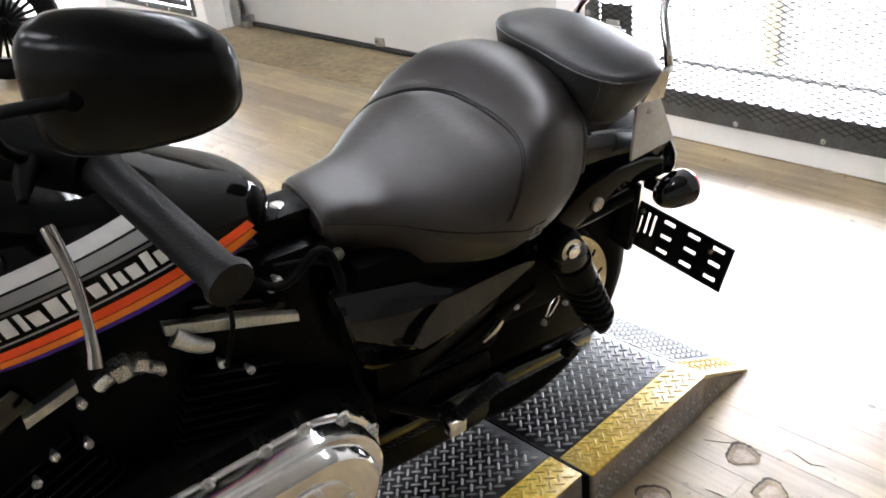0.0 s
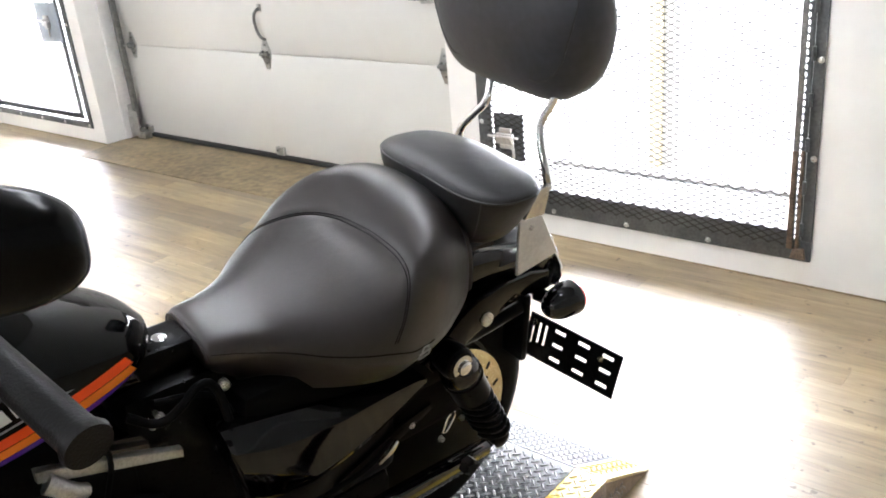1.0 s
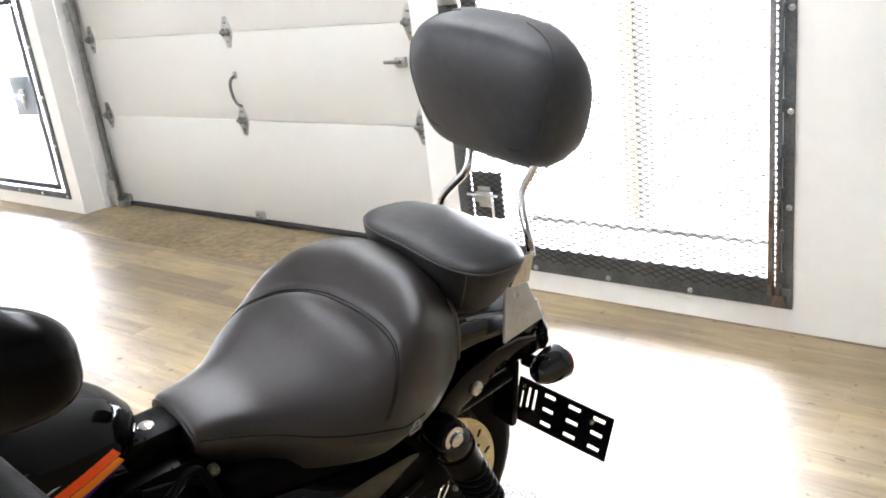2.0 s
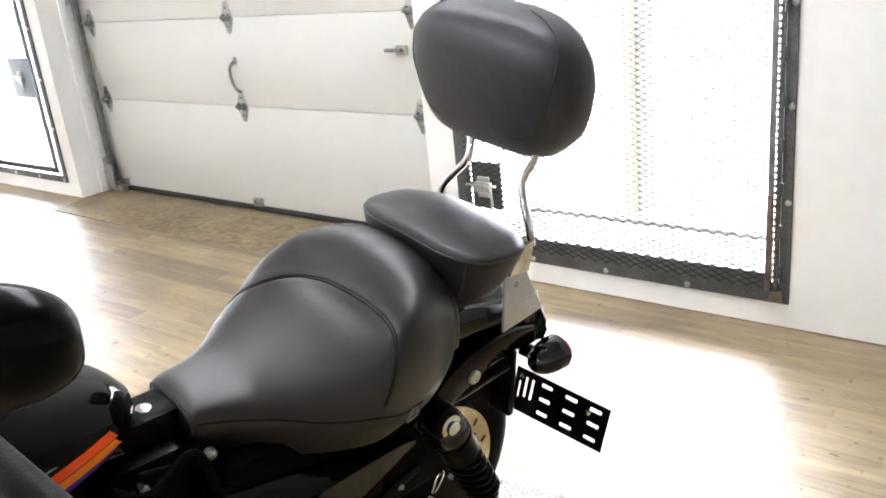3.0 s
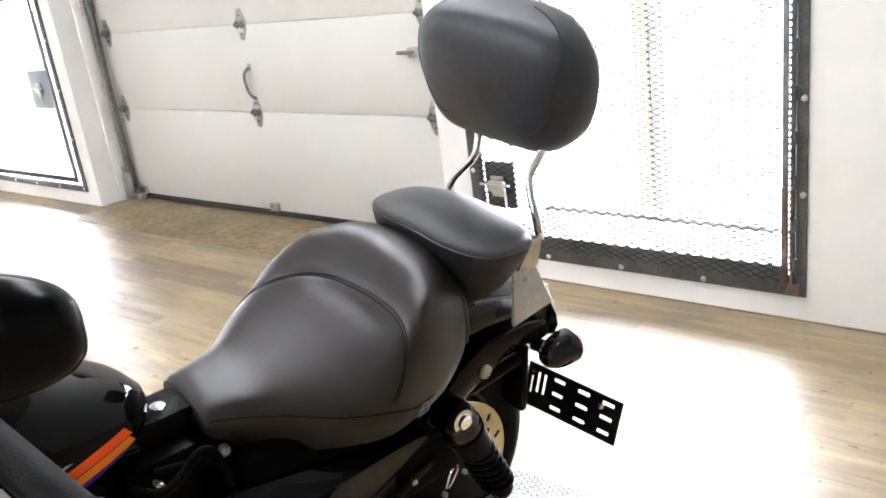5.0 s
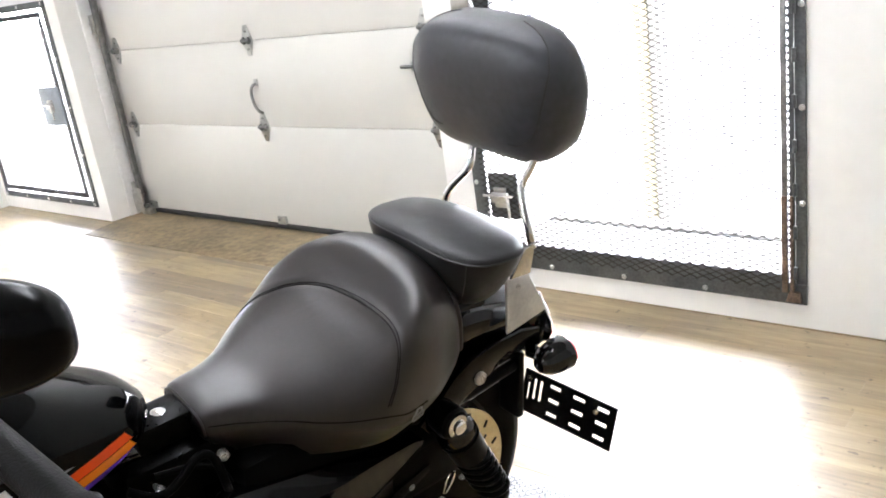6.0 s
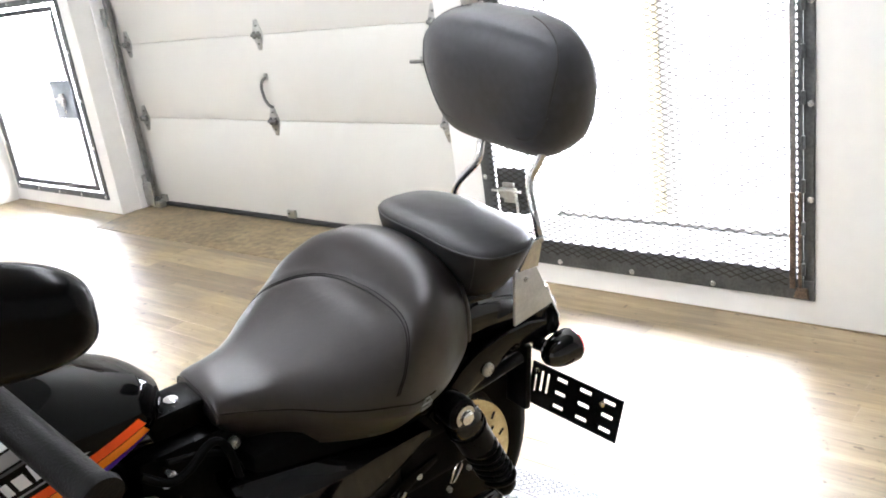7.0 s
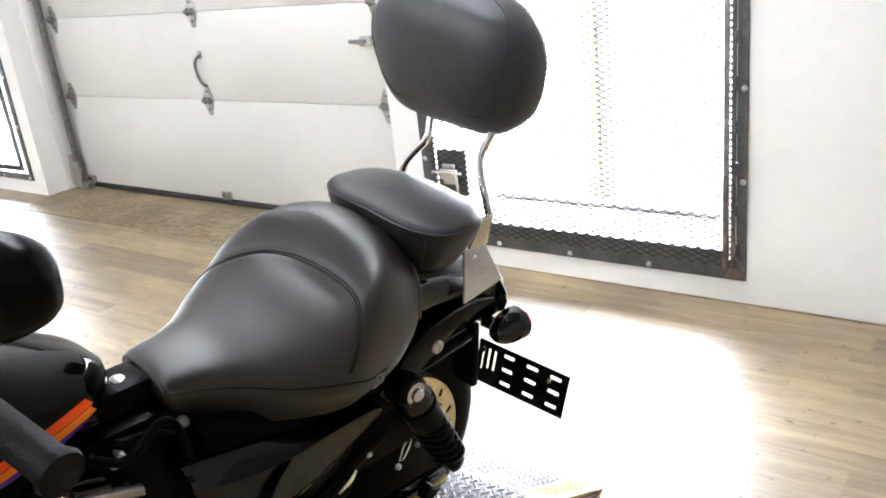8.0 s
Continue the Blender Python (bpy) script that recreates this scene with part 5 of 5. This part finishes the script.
for x, z in ((0.846, 0.606), (0.854, 0.536), (0.897, 0.539), (0.928, 0.507), (0.658, 0.576), (0.619, 0.543), (0.777, 0.391), (0.74, 0.607), (0.559, 0.681), (0.57, 0.672)):
    part("engine_bolt", lathe([(-0.01, 0.004), (0.004, 0.004), (0.005, 0.0068), (0.011, 0.0068), (0.014, 0.004), (0.014, 0.0)], (x, 0.082, z), (0, 1, 0.25), 8), BOLTM, bike, "chrome engine bolt")
part("down_tube", tube([(1.18, 0.0, 0.82), (1.10, 0.06, 0.55), (1.04, 0.08, 0.24), (0.9, 0.09, 0.17), (0.45, 0.09, 0.19)], 0.017, 12, smooth=2), BLACK, bike, "black frame down tube")
part("crankcase", box(0.42, 1.06, -0.12, 0.13, 0.13, 0.42, 0.05, 3), WRINKLE, bike, "black crankcase")


def stadium(x0, z0, r0, x1, z1, r1, n=18):
    d = math.atan2(z1 - z0, x1 - x0)
    return [(x0 + r0 * math.cos(a), z0 + r0 * math.sin(a)) for a in (d + math.pi / 2 + math.pi * i / n for i in range(n + 1))] + [(x1 + r1 * math.cos(a), z1 + r1 * math.sin(a)) for a in (d - math.pi / 2 + math.pi * i / n for i in range(n + 1))]


rings = []
for yy, k in ((0.12, 1.0), (0.150, 1.0), (0.153, 0.985), (0.1535, 0.93), (0.178, 0.905), (0.184, 0.885), (0.187, 0.85), (0.1875, 0.76), (0.206, 0.72), (0.211, 0.69), (0.213, 0.64), (0.214, 0.3)):
    rings.append([(u, yy, v) for u, v in stadium(0.57, 0.335, 0.122 * k, 0.90, 0.29, 0.137 * k, 24)])
primary = part("primary_cover", loft(rings), CHROME, bike, "polished chrome primary cover", 24)
for u, v in ((0.64, 0.444), (0.575, 0.450), (0.510, 0.435), (0.462, 0.377), (0.460, 0.300), (0.73, 0.433), (0.82, 0.424), (0.91, 0.413)):
    lug = part("bolt_lug", lathe([(0, 0.013), (0.032, 0.013), (0.035, 0.010), (0.035, 0.0)], (u, 0.122, v), (0, 1, 0), 16), CHROME, primary)
    part("cover_screw", lathe([(0, 0.0075), (0.006, 0.0075), (0.008, 0.005), (0.005, 0.0042), (0.005, 0.0)], (u, 0.156, v), (0, 1, 0), 6), BOLTM, lug)
part("derby_cover", lathe([(0, 0.068), (0.004, 0.068), (0.007, 0.064), (0.009, 0.056), (0.012, 0.05), (0.013, 0.0)], (0.60, 0.213, 0.325), (0, 1, 0), 40), CHROME, primary, "chrome round clutch cover", 24)
for i in range(5):
    a = 2 * math.pi * i / 5 + 0.4
    part("cover_screw", lathe([(0, 0.006), (0.003, 0.006), (0.005, 0.004), (0.005, 0.0)], (0.60 + 0.060 * math.cos(a), 0.219, 0.325 + 0.060 * math.sin(a)), (0, 1, 0), 10), BOLTM, primary)

# -- pegs, stand --
peg = part("footpeg", tube([(0.322, 0.19, 0.357), (0.262, 0.230, 0.44)], 0.0125, 16), GRIPM, bike, "folded rubber footpeg")
for i in range(11):
    t = i / 10
    part("rib", lathe([(-0.002, 0.0128), (-0.001, 0.0148), (0.001, 0.0148), (0.002, 0.0128)], Vector((0.318, 0.193, 0.362)).lerp(Vector((0.266, 0.2275, 0.435)), t), (-0.067, 0.045, 0.093), 14), GRIPM, peg)
part("peg_clevis", box(0.31, 0.345, 0.155, 0.205, 0.325, 0.36, 0.005), POLISH, bike, "polished peg clevis")
part("peg_arm", tube([(0.40, 0.11, 0.36), (0.33, 0.17, 0.345)], 0.012, 10), SATIN, bike)
part("side_stand", tube([(0.55, 0.12, 0.20), (0.50, 0.25, 0.11), (0.48, 0.32, 0.062)], 0.011, 10), SATIN, bike, "black side stand")
for pts in ([(0.42, 0.06, 0.62), (0.46, 0.075, 0.64), (0.47, 0.085, 0.58), (0.455, 0.10, 0.44), (0.43, 0.11, 0.36)], [(0.56, 0.08, 0.70), (0.50, 0.085, 0.69), (0.455, 0.08, 0.655), (0.445, 0.09, 0.56)], [(0.40, 0.135, 0.40), (0.36, 0.15, 0.42), (0.33, 0.15, 0.41), (0.38, 0.14, 0.34)], [(0.35, 0.13, 0.42), (0.25, 0.14, 0.44), (0.20, 0.135, 0.47)]):
    part("cable", tube(pts, 0.005, 8, smooth=2), RUBBER, bike, "black cable")
part("cable", tube([(0.72, 0.20, 0.86), (0.66, 0.14, 0.74), (0.63, 0.10, 0.66), (0.655, 0.10, 0.58)], 0.004, 8, smooth=2), RUBBER, bike, "black cable")
part("spark_lead", tube([(0.60, 0.085, 0.70), (0.565, 0.10, 0.675), (0.53, 0.10, 0.69), (0.50, 0.095, 0.715), (0.475, 0.095, 0.70), (0.465, 0.10, 0.63)], 0.0065, 10, smooth=2), RUBBER, bike, "thick black lead with a satin sheath")
part("brake_line", tube([(0.22, 0.125, 0.42), (0.20, 0.13, 0.44), (0.185, 0.13, 0.455)], [0.004, 0.007, 0.004], 8, smooth=1), POLISH, bike, "bright cable fitting")

# -- handlebar, grip, lever, mirror --
MIRROR_RING = [(math.copysign(abs(math.cos(a)) ** 0.52, math.cos(a)), math.copysign(abs(math.sin(a)) ** 0.6, math.sin(a))) for a in (2 * math.pi * j / 48 for j in range(48))]


def mirror_taper(c, q):
    """The shell narrows towards its outer end, most of all below."""
    out = max(0.0, c)
    return 0.875 - 0.02 * min(0.0, c) - 0.13 * out if q > 0 else 0.78 - 0.20 * min(0.0, c) - 0.29 * out


for s in (1, -1):
    part("handlebar", tube([(1.08, 0.0, 0.99), (1.06, s * 0.10, 1.0), (0.95, s * 0.20, 1.05), (0.83, s * 0.26, 1.06), (0.786, s * 0.312, 1.047)], 0.0127, 14, smooth=2), BLACK, bike, "black handlebar")
    g = part("grip", tube([(0.787, s * 0.31, 1.048), (0.784, s * 0.318, 1.046), (0.749, s * 0.464, 1.015), (0.747, s * 0.472, 1.013), (0.746, s * 0.478, 1.012)], [0.0205, 0.0175, 0.0178, 0.022, 0.0205], 28), GRIPM, bike, "black rubber grip")
    part("switch_housing", tube([(0.875, s * 0.215, 1.062), (0.87, s * 0.22, 1.062), (0.835, s * 0.255, 1.060), (0.790, s * 0.30, 1.050), (0.787, s * 0.305, 1.049)], [0.026, 0.032, 0.032, 0.030, 0.026], 20), MATTE, bike, "black switch housing")
    part("clamp_bolt", lathe([(0, 0.008), (0.006, 0.008), (0.009, 0.005), (0.009, 0)], (0.775, s * 0.318, 1.074), (-0.3, s * 0.5, 0.8), 10), CHROME, bike, "chrome clamp bolt")
    part("lever_perch", tube([(0.815, s * 0.27, 1.062), (0.845, s * 0.30, 1.06), (0.855, s * 0.33, 1.05)], [0.013, 0.011, 0.004], 14, smooth=2), MATTE, bike, "black lever perch")
    part("clutch_lever", tube([(0.848, s * 0.365, 1.042), (0.846, s * 0.378, 1.03), (0.843, s * 0.397, 1.003), (0.848, s * 0.425, 0.965), (0.853, s * 0.436, 0.949)], [0.006, 0.006, 0.0048, 0.0045, 0.006], 12, smooth=2), LEVERM, bike, "dull alloy clutch lever")
    mm = Matrix(((-0.82, 0.0, 0.572, 0.790), (s * 0.572, 0.0, s * 0.82, s * 0.484), (0.0, 1.0, 0.0, 1.192), (0, 0, 0, 1)))
    rings = []
    for depth, k in ((-0.016, 0.93), (-0.014, 0.985), (-0.008, 1.0), (0.0, 0.985), (0.008, 0.93), (0.014, 0.84), (0.019, 0.70), (0.022, 0.5), (0.0235, 0.25)):
        rings.append([(k * 0.069 * c, k * 0.055 * q * mirror_taper(c, q), depth) for c, q in MIRROR_RING])
    mir = part("mirror", loft(rings), MIRRORM, bike, "black handlebar mirror", 60, at=mm)
    part("mirror_stem", tube([(0.84, s * 0.29, 1.066), (0.86, s * 0.33, 1.10), (0.87, s * 0.42, 1.17), (0.845, s * 0.47, 1.19), (0.825, s * 0.485, 1.195)], [0.006, 0.005, 0.0045, 0.0045, 0.005], 12, smooth=2), MATTE, bike, "black mirror stem")
    part("mirror_joint", lathe([(-0.007, 0.0), (-0.006, 0.004), (0, 0.0075), (0.006, 0.006), (0.010, 0.0)], (0.823, s * 0.486, 1.195), (0.82, -s * 0.57, 0), 14), MATTE, mir, "black mirror joint", at=mm.inverted())

# -- front end --
front = wheel_part(1.53, 0.325, 1.05, bike, RUBBER, SATIN, 9)
for s in (-1, 1):
    part("fork_leg", tube([(1.53, s * 0.105, 0.325), (1.36, s * 0.105, 0.63), (1.15, s * 0.105, 1.0)], [0.027, 0.023, 0.021], 14), BLACK, bike, "black fork leg")
part("triple_clamp", box(1.10, 1.2, -0.13, 0.13, 0.93, 0.97, 0.01), BLACK, bike)
rings = []
for i in range(30):
    a = radians(30 + 130 * i / 29)
    rings.append([(1.53 + 0.355 * math.cos(a), 0.07 * math.sin(b), 0.325 + (0.34 + 0.03 * math.cos(b)) * math.sin(a)) for b in (radians(-90 + 180 * k / 8) for k in range(9))])
ff = part("front_fender", loft(rings, False, False), BLACK, bike, "gloss black front fender", 60)
ff.modifiers.new("thickness", "SOLIDIFY").thickness = 0.003
hl = part("headlight", lathe([(-0.1, 0.0), (-0.095, 0.04), (-0.05, 0.075), (0.0, 0.085), (0.02, 0.085)], (1.30, 0, 0.90), (1, 0, 0), 32), BLACK, bike, "black headlight shell")
part("lens", lathe([(0.02, 0.08), (0.03, 0.05), (0.034, 0.0)], (1.30, 0, 0.90), (1, 0, 0), 32), CHROME, hl)

# ---- another bike parked by the side wall ----
OTHER_M = Matrix.Translation((-3.42, -1.22, 0.0)) @ Matrix.Rotation(radians(72), 4, "Z")
other = thing("parked_motorcycle", "dark motorcycle with black spoked wheel parked near the wall", "motorcycle", OTHER_M)
ow = wheel_part(0.0, 0.335, 1.08, other, RUBBER, SATIN, 26)
part("front_disc", lathe([(0.062, 0.07), (0.062, 0.14), (0.067, 0.14), (0.067, 0.07)], (0, 0, 0.335), (0, 1, 0), 40), STEEL, other, "steel brake disc")
for s in (-1, 1):
    part("fork_leg", tube([(0.0, s * 0.1, 0.335), (-0.14, s * 0.1, 0.66), (-0.30, s * 0.1, 1.0)], [0.026, 0.024, 0.02], 12), SATIN, other, "black fork leg")
part("body", loft([superring(-0.28 - 1.2 * i / 12, 0.05 + 0.1 * math.sin(math.pi * (0.1 + 0.8 * i / 12)), 0.82 + 0.06 * math.sin(math.pi * i / 12), 0.42) for i in range(13)]), BLACK, other, "black tank and frame", 60)
wheel_part(-1.5, 0.32, 1.03, other, RUBBER, SATIN, 26)
